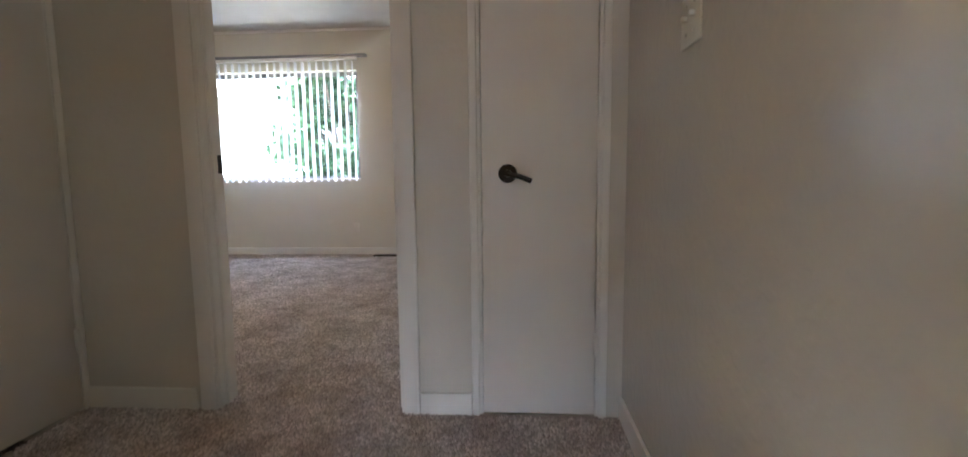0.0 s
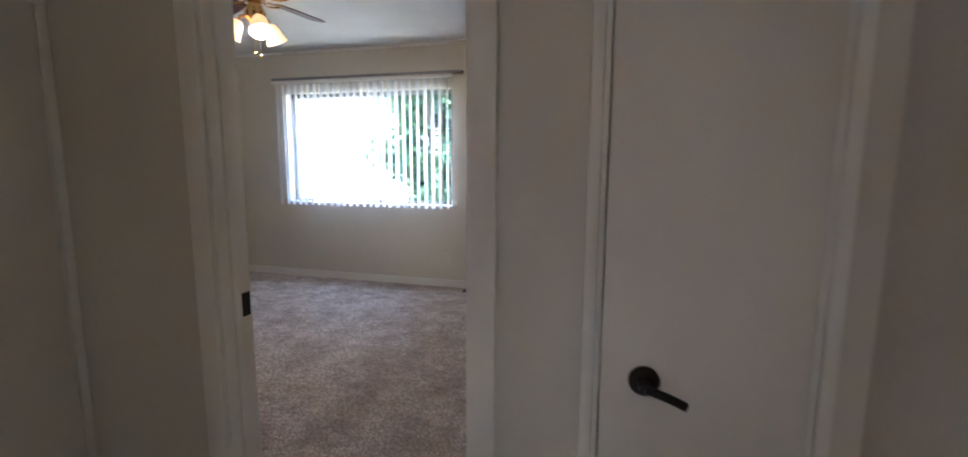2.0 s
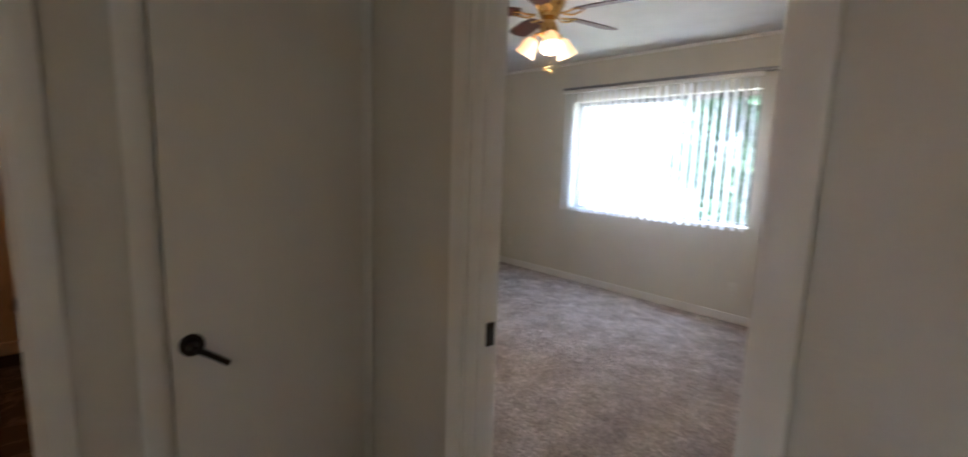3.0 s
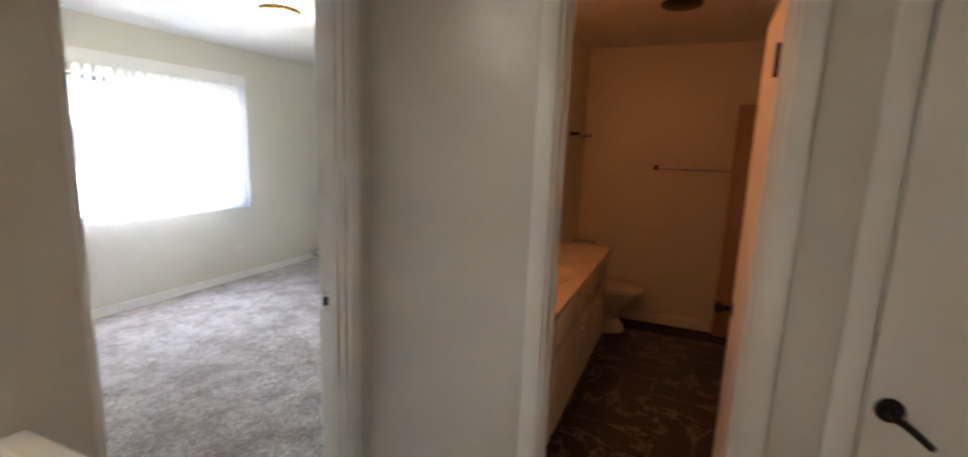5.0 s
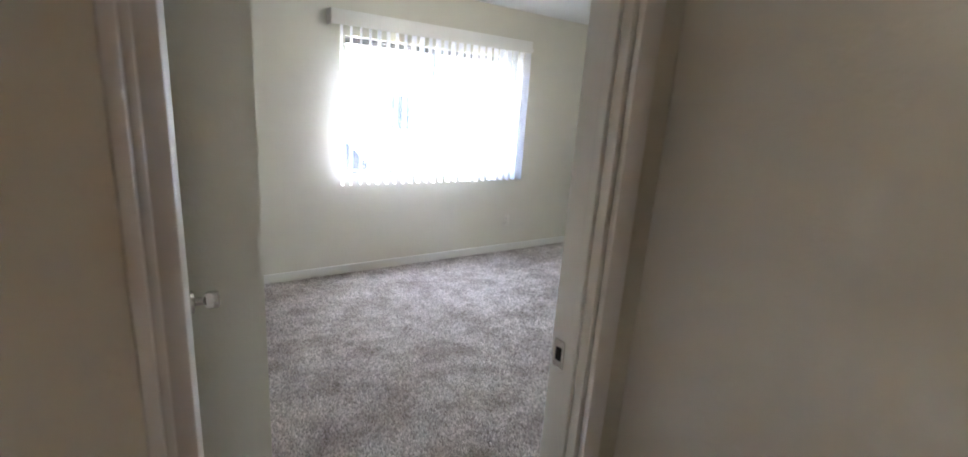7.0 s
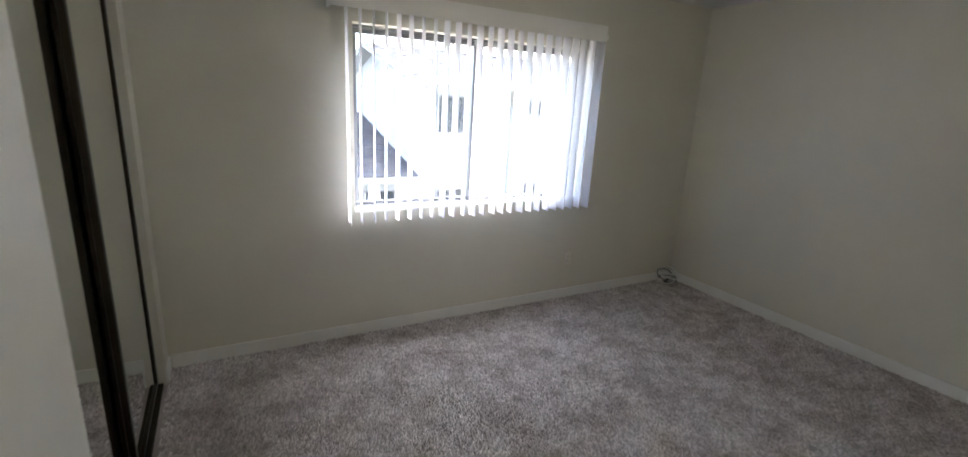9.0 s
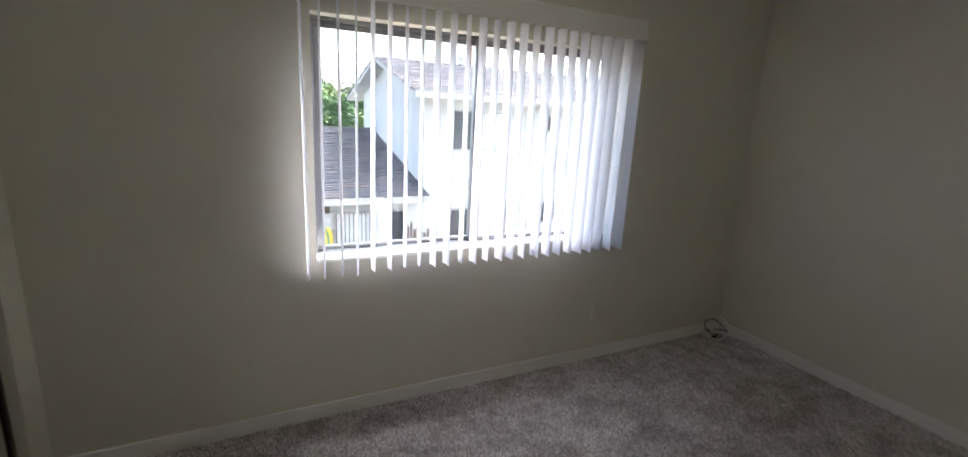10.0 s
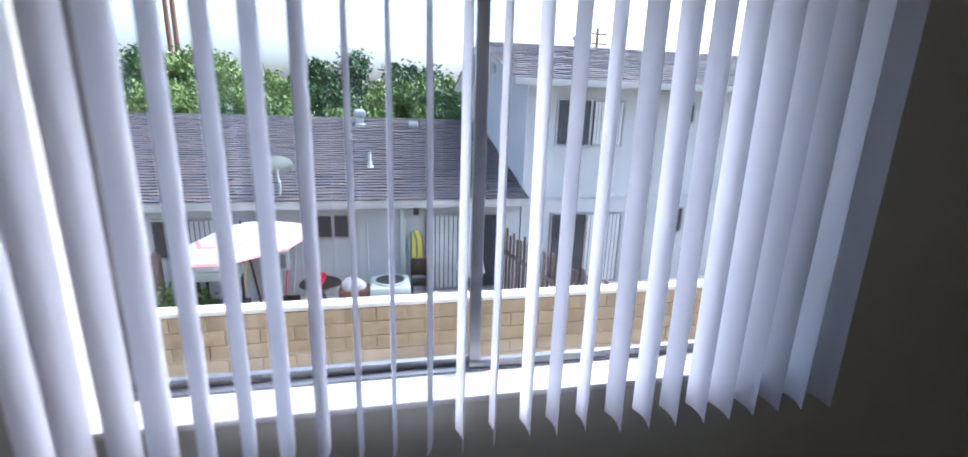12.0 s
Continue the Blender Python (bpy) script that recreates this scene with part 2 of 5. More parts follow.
def rod(bm, a, b, r, segments=12, r2=None):
    a, b = Vector(a), Vector(b)
    d = b - a
    m = Matrix.Translation(a) @ d.to_track_quat("Z", "Y").to_matrix().to_4x4()
    return turned(bm, [(r, 0), (r if r2 is None else r2, d.length)], m, segments)


def tube(bm, points, r, segments=8):
    for a, b in zip(points, points[1:]):
        rod(bm, a, b, r, segments)
    return bm


def link(name, bm, material, smooth=False):
    bmesh.ops.recalc_face_normals(bm, faces=bm.faces)
    me = bpy.data.meshes.new(name)
    bm.to_mesh(me)
    bm.free()
    me.materials.append(material)
    if smooth:
        for f in me.polygons:
            f.use_smooth = True
        me.set_sharp_from_angle(angle=radians(35))
    return new(name, me)


def part(name, bm, material, parent, label="", smooth=True):
    ob = link(name, bm, material, smooth)
    ob.parent = parent
    if label:
        tagged(ob, label)
    return ob


def thing(name, label, category, at=(0, 0, 0), group="", kind="", rz=0):
    ob = new(name)
    ob.empty_display_size = 0.1
    ob.matrix_world = pose(*at, 0, 0, rz)
    return tagged(ob, label, category, group, kind)


def setting(name, bm, material, label, category, smooth=False):
    return tagged(link(name, bm, material, smooth), label, category, kind="structure")


def wall_mesh(axis, t0, t1, a0, a1, z0, z1, holes=()):
    """A wall along x or y from a0 to a1, with openings (a0, a1, z0, z1) cut through it."""
    bm = bmesh.new()
    cuts = sorted({a0, a1, *[h[0] for h in holes], *[h[1] for h in holes]})
    zs = sorted({z0, z1, *[h[2] for h in holes], *[h[3] for h in holes]})
    zs = [z for z in zs if z0 <= z <= z1]
    for p, q in zip(cuts, cuts[1:]):
        run = None
        for u, v in list(zip(zs, zs[1:])) + [(None, None)]:
            solid = u is not None and not any(h[0] <= (p + q) / 2 <= h[1] and h[2] <= (u + v) / 2 <= h[3] for h in holes)
            if solid:
                run = [run[0], v] if run else [u, v]
            elif run:
                if axis == "x":
                    box(bm, p, q, t0, t1, *run)
                else:
                    box(bm, t0, t1, p, q, *run)
                run = None
    return bm

# ---- structure ----
NORTH_DOOR, CL1, CL2 = (-1.565, -0.82), (-0.546, -0.10), (-0.645, -0.025)
BATH_DOOR, B_DOOR = (-1.515, -0.89), (-1.955, -1.14)
WIN_A, WIN_B = (-4.20, -2.195, 0.88, 2.115), (-4.29, -2.525, 0.85, 1.975)
HEAD = 2.035
setting("wall_north", wall_mesh("x", 0.0, 0.11, -5.52, 0.0, -0.2, 2.7, [(*NORTH_DOOR, 0, HEAD), (*CL1, 0, HEAD)]), HALLP, "cream satin-painted textured hall wall with doorways", "wall")
setting("wall_east", wall_mesh("y", -0.02, 0.12, -5.6, 0.86, -2.8, 2.7), HALLP, "cream satin-painted trowelled plaster wall beside the stairs", "wall")
setting("wall_west", wall_mesh("y", -2.20, -2.09, -2.20, 0.0, -0.2, 2.6, [(*CL2, 0, HEAD), (*BATH_DOOR, 0, HEAD)]), HALLP, "cream painted hall wall with closet and bathroom doorways", "wall")
bm = wall_mesh("x", -2.31, -2.20, -5.67, -1.08, -0.2, 2.6, [(*B_DOOR, 0, HEAD)])
box(bm, -1.08, -0.95, -2.206, -2.20, -2.8, 2.6)
setting("wall_bedroom_entry", bm, CREAM, "cream painted partition wall with the bedroom doorway", "wall")
setting("wall_stair_side", wall_mesh("y", -1.08, -0.95, -2.80, -2.206, -2.8, 2.6), YELLOW, "yellow satin-painted plaster wall along the stairs", "wall")
setting("wall_stair_lower", wall_mesh("y", -1.08, -0.95, -5.49, -2.80, -2.8, 2.6), WHITEW, "white painted wall along the lower stairs", "wall")
setting("wall_stair_end", wall_mesh("x", -2.80, -2.70, -0.95, 0.0, 0.91, 2.6), YELLOW, "yellow painted wall over the stairs", "wall")
bm = bmesh.new()
box(bm, -0.95, 0.0, -2.81, -2.69, 0.765, 0.91, 0.004)
setting("ledge_stair", bm, LEDGE, "grey-beige painted ledge over the stairwell", "ledge")
setting("wall_lower", wall_mesh("x", -5.6, -5.49, -0.95, 0.0, -2.8, 0.9), WHITEW, "white painted wall at the foot of the stairs", "wall")
setting("wall_lower_return", wall_mesh("y", -0.66, -0.60, -5.49, -4.9, -2.8, 0.4), WHITEW, "white painted wall return below the stairs", "wall")
setting("wall_bath_south", wall_mesh("x", -2.20, -2.02, -5.22, -2.20, -0.2, 2.6), CREAM, "cream painted bathroom wall behind the vanity", "wall")
setting("wall_bath_far", wall_mesh("y", -5.22, -5.10, -2.02, -0.12, -0.2, 2.6), CREAM, "cream painted bathroom end wall", "wall")
setting("wall_bath_north", wall_mesh("x", -0.22, -0.12, -5.10, -2.85, -0.2, 2.6), CREAM, "cream painted bathroom wall", "wall")
setting("wall_closet_side", wall_mesh("y", -2.95, -2.85, -0.76, -0.22, -0.2, 2.6), CREAM, "cream painted closet partition", "wall")
setting("wall_closet_end", wall_mesh("x", -0.76, -0.68, -2.85, -2.20, -0.2, 2.6), CREAM, "cream painted closet partition", "wall")
setting("wall_b_west", wall_mesh("y", -5.67, -5.555, -5.49, -2.31, -0.2, 2.6), CREAM, "cream painted bedroom wall", "wall")
setting("wall_b_window", wall_mesh("x", -5.65, -5.49, -5.67, -0.95, -0.2, 2.6, [WIN_B]), CREAM, "cream painted bedroom wall with an aluminium window", "wall")
bm = wall_mesh("y", -1.45, -1.35, -5.49, -3.16, 0.0, 2.6, [(-5.31, -3.88, 0, 2.05)])
box(bm, -1.35, -1.08, -3.26, -3.16, 0, 2.6)
setting("wall_b_closet", bm, CREAM, "cream painted closet front wall", "wall")
setting("wall_a_window", wall_mesh("x", 3.77, 3.93, -5.52, -0.65, -0.2, 2.7, [WIN_A]), CREAM, "cream painted bedroom wall with a wide window", "wall")
setting("wall_a_west", wall_mesh("y", -5.52, -5.41, 0.11, 3.77, -0.2, 2.7), CREAM, "cream painted bedroom wall", "wall")
setting("wall_a_east", wall_mesh("y", -0.77, -0.65, 0.11, 3.77, -0.2, 2.7), CREAM, "cream painted bedroom wall", "wall")
setting("wall_closet_back", wall_mesh("x", 0.75, 0.86, -0.65, 0.0, -0.2, 2.7), CREAM, "cream painted closet back wall", "wall")


def slab(name, x0, x1, y0, y1, z0, z1, mat, label, cat):
    b = bmesh.new()
    box(b, x0, x1, y0, y1, z0, z1)
    return setting(name, b, mat, label, cat)


slab("ceiling_hall", -2.09, 0.0, -5.49, 0.0, 2.46, 2.6, CEIL, "white sprayed-texture hall ceiling", "ceiling")
slab("ceiling_a", -5.41, -0.77, 0.11, 3.77, 2.57, 2.7, CEIL, "white sprayed-texture bedroom ceiling", "ceiling")
slab("ceiling_closet", -0.65, 0.0, 0.11, 0.75, 2.53, 2.7, CEIL, "white closet ceiling", "ceiling")
slab("ceiling_b", -5.555, -1.08, -5.49, -2.31, 2.42, 2.6, CEIL, "white sprayed-texture bedroom ceiling", "ceiling")
slab("ceiling_bath", -5.10, -2.20, -2.02, -0.0, 2.43, 2.6, CEIL, "white bathroom ceiling", "ceiling")
slab("roof_slab", -5.9, 0.3, -5.9, 4.2, 2.705, 2.8, FASCIA, "flat roof over the upper floor", "roof")

FLOORS = [("floor_hall", -2.20, 0.0, -1.30, 0.0), ("floor_landing", -2.20, -1.0, -2.20, -1.30), ("floor_a", -5.41, -0.77, 0.0, 3.77), ("floor_b", -5.555, -1.08, -5.49, -2.20)]
slab("floor_hall", -2.09, 0.0, -1.30, 0.0, -0.15, 0.0, CARPET_BASE, "taupe cut-pile carpet in the hall", "floor")
slab("floor_landing", -2.09, -1.0, -2.20, -1.30, -0.15, 0.0, CARPET_BASE, "taupe cut-pile carpet on the landing", "floor")
slab("floor_a", -5.41, -0.77, 0.11, 3.77, -0.15, 0.0, CARPET_BASE, "taupe cut-pile bedroom carpet", "floor")
slab("floor_sill_a", NORTH_DOOR[0], NORTH_DOOR[1], 0.0, 0.11, -0.15, 0.001, CARPET_BASE, "taupe carpet in the doorway", "floor")
slab("floor_b", -5.555, -1.08, -5.49, -2.31, -0.15, 0.0, CARPET_BASE, "taupe cut-pile bedroom carpet", "floor")
slab("floor_sill_b", B_DOOR[0], B_DOOR[1], -2.31, -2.20, -0.15, 0.001, CARPET_BASE, "taupe carpet in the doorway", "floor")
slab("floor_bath", -5.10, -2.09, -2.02, -0.12, -0.15, -0.012, DARKHOLE, "dark joints under the bathroom tiles", "floor")
# Two unseen slabs that stop sky light leaking up past the closed doors.
slab("floor_closet", -0.65, 0.0, 0.0, 0.75, -0.15, -0.001, CARPET_BASE, "unseen taupe slab inside the closet, added to block light from below", "floor")
slab("floor_cupboard", -2.85, -2.09, -0.12, 0.0, -0.15, -0.013, CARPET_BASE, "unseen taupe slab inside the cupboard, added to block light from below", "floor")
slab("floor_lower", -1.2, 0.12, -5.6, -1.0, -2.95, -2.8, CARPET_BASE, "taupe carpet at the foot of the stairs", "floor")

stairs = thing("staircase", "taupe carpeted straight staircase down from the hall", "staircase", (-0.48, -1.3, 0), kind="structure")
for i in range(14):
    b = bmesh.new()
    y1 = -0.0 - 0.25 * i
    box(b, -0.49, 0.478, y1 - 0.25, y1, -0.18 * (i + 1) - 0.16, -0.18 * (i + 1), 0.012)
    part("step", b, CARPET_BASE, stairs)
guard = thing("guard_rail", "cream-painted wooden guard rail with square balusters", "railing", (-1.0, -1.42, 0))
b = bmesh.new()
box(b, -0.03, 0.016, -0.778, 0.03, 0.95, 0.99, 0.006)
part("handrail", b, TRIM, guard, "cream-painted handrail with worn edges")
b = bmesh.new()
box(b, -0.045, 0.045, -0.045, 0.045, 0.0, 1.06, 0.006)
part("newel_post", b, TRIM, guard)
for i in range(7):
    b = bmesh.new()
    box(b, -0.011, 0.011, -0.13 - 0.1 * i - 0.011, -0.13 - 0.1 * i + 0.011, 0.0, 0.951)
    part("baluster", b, TRIM, guard)


# baseboards: a run along a wall face, rounded at the top
def baseboard(runs):
    b = bmesh.new()
    for axis, face, out, a0, a1 in runs:
        t0, t1 = sorted((face, face + out * 0.013))
        if axis == "x":
            box(b, a0, a1, t0, t1, 0.0, 0.085, 0.004)
        else:
            box(b, t0, t1, a0, a1, 0.0, 0.085, 0.004)
    return b


setting("baseboard_hall", baseboard([("x", 0.0, -1, -2.085, -1.637), ("x", 0.0, -1, -0.763, -0.570), ("y", -0.02, -1, -1.3, -0.014), ("y", -2.09, 1, -2.18, -1.59), ("y", -2.09, 1, -0.82, -0.70), ("x", -2.20, 1, -2.076, -1.965)]), TRIM, "white painted hall baseboard", "baseboard")
setting("baseboard_a", baseboard([("x", 3.77, -1, -5.40, -0.78), ("y", -5.41, 1, 0.12, 3.756), ("y", -0.77, -1, 0.2, 3.756)]), TRIM, "white painted bedroom baseboard", "baseboard")
setting("baseboard_b", baseboard([("x", -5.49, 1, -5.541, -1.464), ("y", -1.45, -1, -5.476, -5.315), ("y", -1.45, -1, -3.875, -3.165), ("y", -5.555, 1, -5.476, -2.374), ("x", -2.31, -1, -5.54, -2.02)]), TRIM, "white painted bedroom baseboard", "baseboard")
setting("baseboard_bath", baseboard([("y", -5.10, 1, -2.01, -0.80)]), TRIM, "white painted bathroom baseboard", "baseboard")
b = bmesh.new()
box(b, -5.40, -0.78, 3.745, 3.77, 2.54, 2.57, 0.008)
setting("trim_crown_a", b, TRIM, "thin cove strip under the bedroom ceiling", "trim")


# ---- door frames and doors ----
def door_frame(name, axis, opening, w0, w1, faces, label, low=0.0, skip=None, width=0.055):
    """Jamb lining, stop and flat casings round an opening in a wall from w0 to w1."""
    a0, a1 = opening
    f = thing(name, label, "door frame", kind="structure")

    def put(b, p, q, t0, t1, z0, z1, bev=0.003):
        if axis == "x":
            box(b, p, q, t0, t1, z0, z1, bev)
        else:
            box(b, t0, t1, p, q, z0, z1, bev)

    for p, q in ((a0, a0 + 0.018), (a1 - 0.018, a1)):
        b = bmesh.new()
        put(b, p, q, w0 + 0.001, w1 - 0.001, low, HEAD - 0.018)
        part("jamb", b, TRIM, f)
    b = bmesh.new()
    put(b, a0, a1, w0 + 0.001, w1 - 0.001, HEAD - 0.018, HEAD)
    part("head_jamb", b, TRIM, f)
    for face, out in faces:
        t0, t1 = sorted((face, face + out * 0.016))
        for p, q in ((a0 - width, a0 + 0.006), (a1 - 0.006, a1 + width)):
            if skip == (face, p < (a0 + a1) / 2):
                continue
            b = bmesh.new()
            put(b, p, q, t0, t1, low, HEAD - 0.006, 0.005)
            part("casing", b, TRIM, f)
        b = bmesh.new()
        put(b, a0 - width, a1 + width, t0, t1, HEAD - 0.0055, HEAD + width, 0.005)
        part("head_casing", b, TRIM, f)
    return f


def stop_strips(f, axis, opening, t0, t1):
    a0, a1 = opening
    for p, q in ((a0 + 0.018, a0 + 0.03), (a1 - 0.03, a1 - 0.018)):
        b = bmesh.new()
        if axis == "x":
            box(b, p, q, t0, t1, 0, HEAD - 0.018, 0.002)
        else:
            box(b, t0, t1, p, q, 0, HEAD - 0.018, 0.002)
        part("door_stop", b, TRIM, f)


def strike(parent, x, y, z, face_x):
    b = bmesh.new()
    box(b, x, x + 0.003 * face_x, y - 0.016, y + 0.016, z - 0.035, z + 0.035)
    s = part("strike_plate", b, BLACKM if parent.name.startswith("door_frame_a") else CHROME, parent, "metal strike plate", False)
    b = bmesh.new()
    box(b, x, x + 0.0045 * face_x, y - 0.008, y + 0.008, z - 0.016, z + 0.016)
    part("latch_hole", b, DARKHOLE, s, "", False)


fa = door_frame("door_frame_a", "x", NORTH_DOOR, 0.0, 0.11, [(0.0, -1), (0.11, 1)], "white painted bedroom door frame with flat casing")
stop_strips(fa, "x", NORTH_DOOR, 0.035, 0.06)
strike(fa, NORTH_DOOR[0] + 0.018, 0.085, 0.945, 1)
f1 = door_frame("door_frame_closet", "x", CL1, 0.0, 0.11, [(0.0, -1)], "white painted closet door frame", width=0.022)
f2 = door_frame("door_frame_cupboard", "y", CL2, -2.20, -2.09, [], "white painted flush cupboard door frame")
b = bmesh.new()
box(b, -2.09, -2.075, CL2[0] - 0.055, CL2[0] + 0.006, 0, HEAD, 0.005)
part("casing", b, TRIM, f2)
b = bmesh.new()
box(b, -2.09, -2.075, CL2[0] - 0.055, -0.002, HEAD, HEAD + 0.055, 0.005)
part("head_casing", b, TRIM, f2)
b = bmesh.new()
box(b, -2.09, -2.078, -0.03, -0.002, 0, HEAD, 0.004)
part("casing", b, TRIM, f2)
fb = door_frame("door_frame_b", "x", B_DOOR, -2.31, -2.20, [(-2.20, 1), (-2.31, -1)], "white painted bedroom door frame with flat casing", skip=(-2.20, False))
stop_strips(fb, "x", B_DOOR, -2.25, -2.225)
strike(fb, B_DOOR[0] + 0.018, -2.285, 0.955, 1)
fbath = door_frame("door_frame_bath", "y", BATH_DOOR, -2.20, -2.09, [(-2.09, 1)], "white painted bathroom door frame with flat casing")
stop_strips(fbath, "y", BATH_DOOR, -2.15, -2.125)


def lever(parent, at, side, angle, point):
    """Round rosette with a flat lever. side: the way it stands off the door; point: the way the lever goes, +1 or -1 along the door."""
    b = bmesh.new()
    m = Matrix.Translation(at) @ Vector(side).to_track_quat("Z", "Y").to_matrix().to_4x4()
    turned(b, [(0.033, 0), (0.033, 0.006), (0.029, 0.010), (0.013, 0.012), (0.012, 0.05)], m, 28)
    h = part("door_handle", b, BLACKM, parent, "black oil-rubbed bronze lever handle")
    b = bmesh.new()
    s = Vector(side)
    along = Vector((-s.y, s.x, 0)) * point
    drop = Vector((0, 0, -math.tan(radians(angle))))
    root = Vector(at) + s * 0.045
    pts = [root + (along + drop) * (0.082 * k / 6) + Vector((0, 0, -0.010 * (k / 6) ** 2)) for k in range(7)]
    for p, q in zip(pts, pts[1:]):
        rod(b, p, q, 0.0095, 10)
    part("lever", b, BLACKM, h)


def hinge(parent, x0, x1, y0, y1, z):
    b = bmesh.new()
    box(b, x0, x1, y0, y1, z - 0.045, z + 0.045, 0.002)
    part("hinge", b, TRIM, parent, "white overpainted butt hinge")


d1 = thing("door_closet", "white painted flush closet door, closed, with black lever", "door", (CL1[0], 0, 0), kind="structure")
b = bmesh.new()
box(b, 0.021, CL1[1] - CL1[0] - 0.021, -0.006, 0.03, 0.012, HEAD - 0.022, 0.002)
part("door_leaf", b, DOORP, d1)
lever(d1, (0.113, -0.006, 0.897), (0, -1, 0), 12, 1)
for z in (0.28, 1.80):
    hinge(d1, 0.421, 0.433, -0.016, -0.004, z)
d2 = thing("door_cupboard", "cream painted flush cupboard door, closed, with black lever", "door", (-2.09, CL2[0], 0), kind="structure")
b = bmesh.new()
box(b, -0.03, 0.006, 0.021, CL2[1] - CL2[0] - 0.012, 0.012, HEAD - 0.022, 0.002)
part("door_leaf", b, DOORP, d2)
lever(d2, (0.006, 0.073, 0.898), (1, 0, 0), 32, 1)
for z in (0.28, 1.83):
    hinge(d2, 0.003, 0.018, 0.602, 0.618, z)
ang = 3.0
d3 = thing("door_bedroom", "white painted flush bedroom door standing open with steel knob", "door", (B_DOOR[1] - 0.022, -2.305, 0), rz=-ang, kind="structure")
b = bmesh.new()
box(b, -0.035, 0.0, -0.77, -0.004, 0.012, HEAD - 0.022, 0.002)
part("door_leaf", b, DOORP, d3)
for sx in (-1, 1):
    b = bmesh.new()
    m = Matrix.Translation((-0.035 if sx < 0 else 0.0, -0.705, 0.935)) @ Vector((sx, 0, 0)).to_track_quat("Z", "Y").to_matrix().to_4x4()
    turned(b, [(0.033, 0), (0.033, 0.004), (0.028, 0.010), (0.012, 0.012), (0.011, 0.032), (0.022, 0.038), (0.026, 0.048), (0.025, 0.066), (0.020, 0.071), (0.004, 0.073)], m, 28)
    part("door_knob", b, CHROME, d3, "brushed steel round knob")
d4 = thing("door_bath", "white painted bathroom door standing open with dark knob", "door", (-2.205, BATH_DOOR[1] - 0.024, 0), rz=-2, kind="structure")
b = bmesh.new()
box(b, -0.545, -0.002, -0.0, 0.035, 0.012, HEAD - 0.022, 0.002)
part("door_leaf", b, DOORP, d4)
for sy in (-1, 1):
    b = bmesh.new()
    m = Matrix.Translation((-0.485, 0 if sy < 0 else 0.035, 0.93)) @ Vector((0, sy, 0)).to_track_quat("Z", "Y").to_matrix().to_4x4()
    turned(b, [(0.031, 0), (0.031, 0.005), (0.012, 0.010), (0.011, 0.032), (0.024, 0.040), (0.026, 0.058), (0.016, 0.068)], m, 24)
    part("door_knob", b, BLACKM, d4, "dark bronze round knob")
for z in (0.28, 1.80):
    b = bmesh.new()
    box(b, -0.004, 0.016, -0.012, -0.001, z - 0.045, z + 0.045)
    part("hinge", b, BLACKM, d4)


# ---- windows ----
def sliding_window(name, hole, y_in, y_out, label, frame_mat, parts_x):
    """An aluminium slider set towards the outside of the wall, with a painted sill board."""
    x0, x1, z0, z1 = hole
    w = thing(name, label, "window", kind="structure")
    yo = y_in + (y_out - y_in) * 0.62
    d = 0.05 if y_out > y_in else -0.05
    t = 0.02
    ya, yb = sorted((yo, yo + d))
    for p, q, u, v in ((x0, x1, z0, z0 + t), (x0, x1, z1 - t, z1), (x0, x0 + t, z0 + t, z1 - t), (x1 - t, x1, z0 + t, z1 - t)):
        b = bmesh.new()
        box(b, p, q, ya, yb, u, v, 0.003)
        part("window_frame", b, frame_mat, w)
    mid = parts_x
    for k, (p, q) in enumerate(((x0 + t, mid + 0.018), (mid - 0.018, x1 - t))):
        s0 = ya + (0.004 if k else 0.027)
        s = None
        for i, (a0, a1, c0, c1) in enumerate(((p, q, z0 + t, z0 + t + 0.022), (p, q, z1 - t - 0.026, z1 - t), (p, p + 0.03, z0 + t + 0.022, z1 - t - 0.026), (q - 0.03, q, z0 + t + 0.022, z1 - t - 0.026))):
            b = bmesh.new()
            box(b, a0, a1, s0, s0 + 0.019, c0, c1, 0.002)
            if s is None:
                s = part("sash", b, frame_mat, w)
            else:
                part("sash_rail", b, frame_mat, s)
        b = bmesh.new()
        box(b, p + 0.03, q - 0.03, s0 + 0.008, s0 + 0.012, z0 + t + 0.022, z1 - t - 0.026)
        g = part("pane", b, GLASS, w, "", False)
        g.visible_shadow = False
    b = bmesh.new()
    yy = sorted((yo, y_in - 0.012 * (1 if y_out > y_in else -1)))
    box(b, x0 + 0.002, x1 - 0.002, yy[0], yy[1], z0 - 0.004, z0 + 0.014, 0.004)
    part("window_sill", b, TRIM, w, "white painted sill board")
    return w


sliding_window("window_a", WIN_A, 3.77, 3.93, "wide aluminium sliding window with white sill", ALU, -3.12)
sliding_window("window_b", WIN_B, -5.49, -5.65, "two-pane aluminium sliding window with white sill", ALU, -3.385)


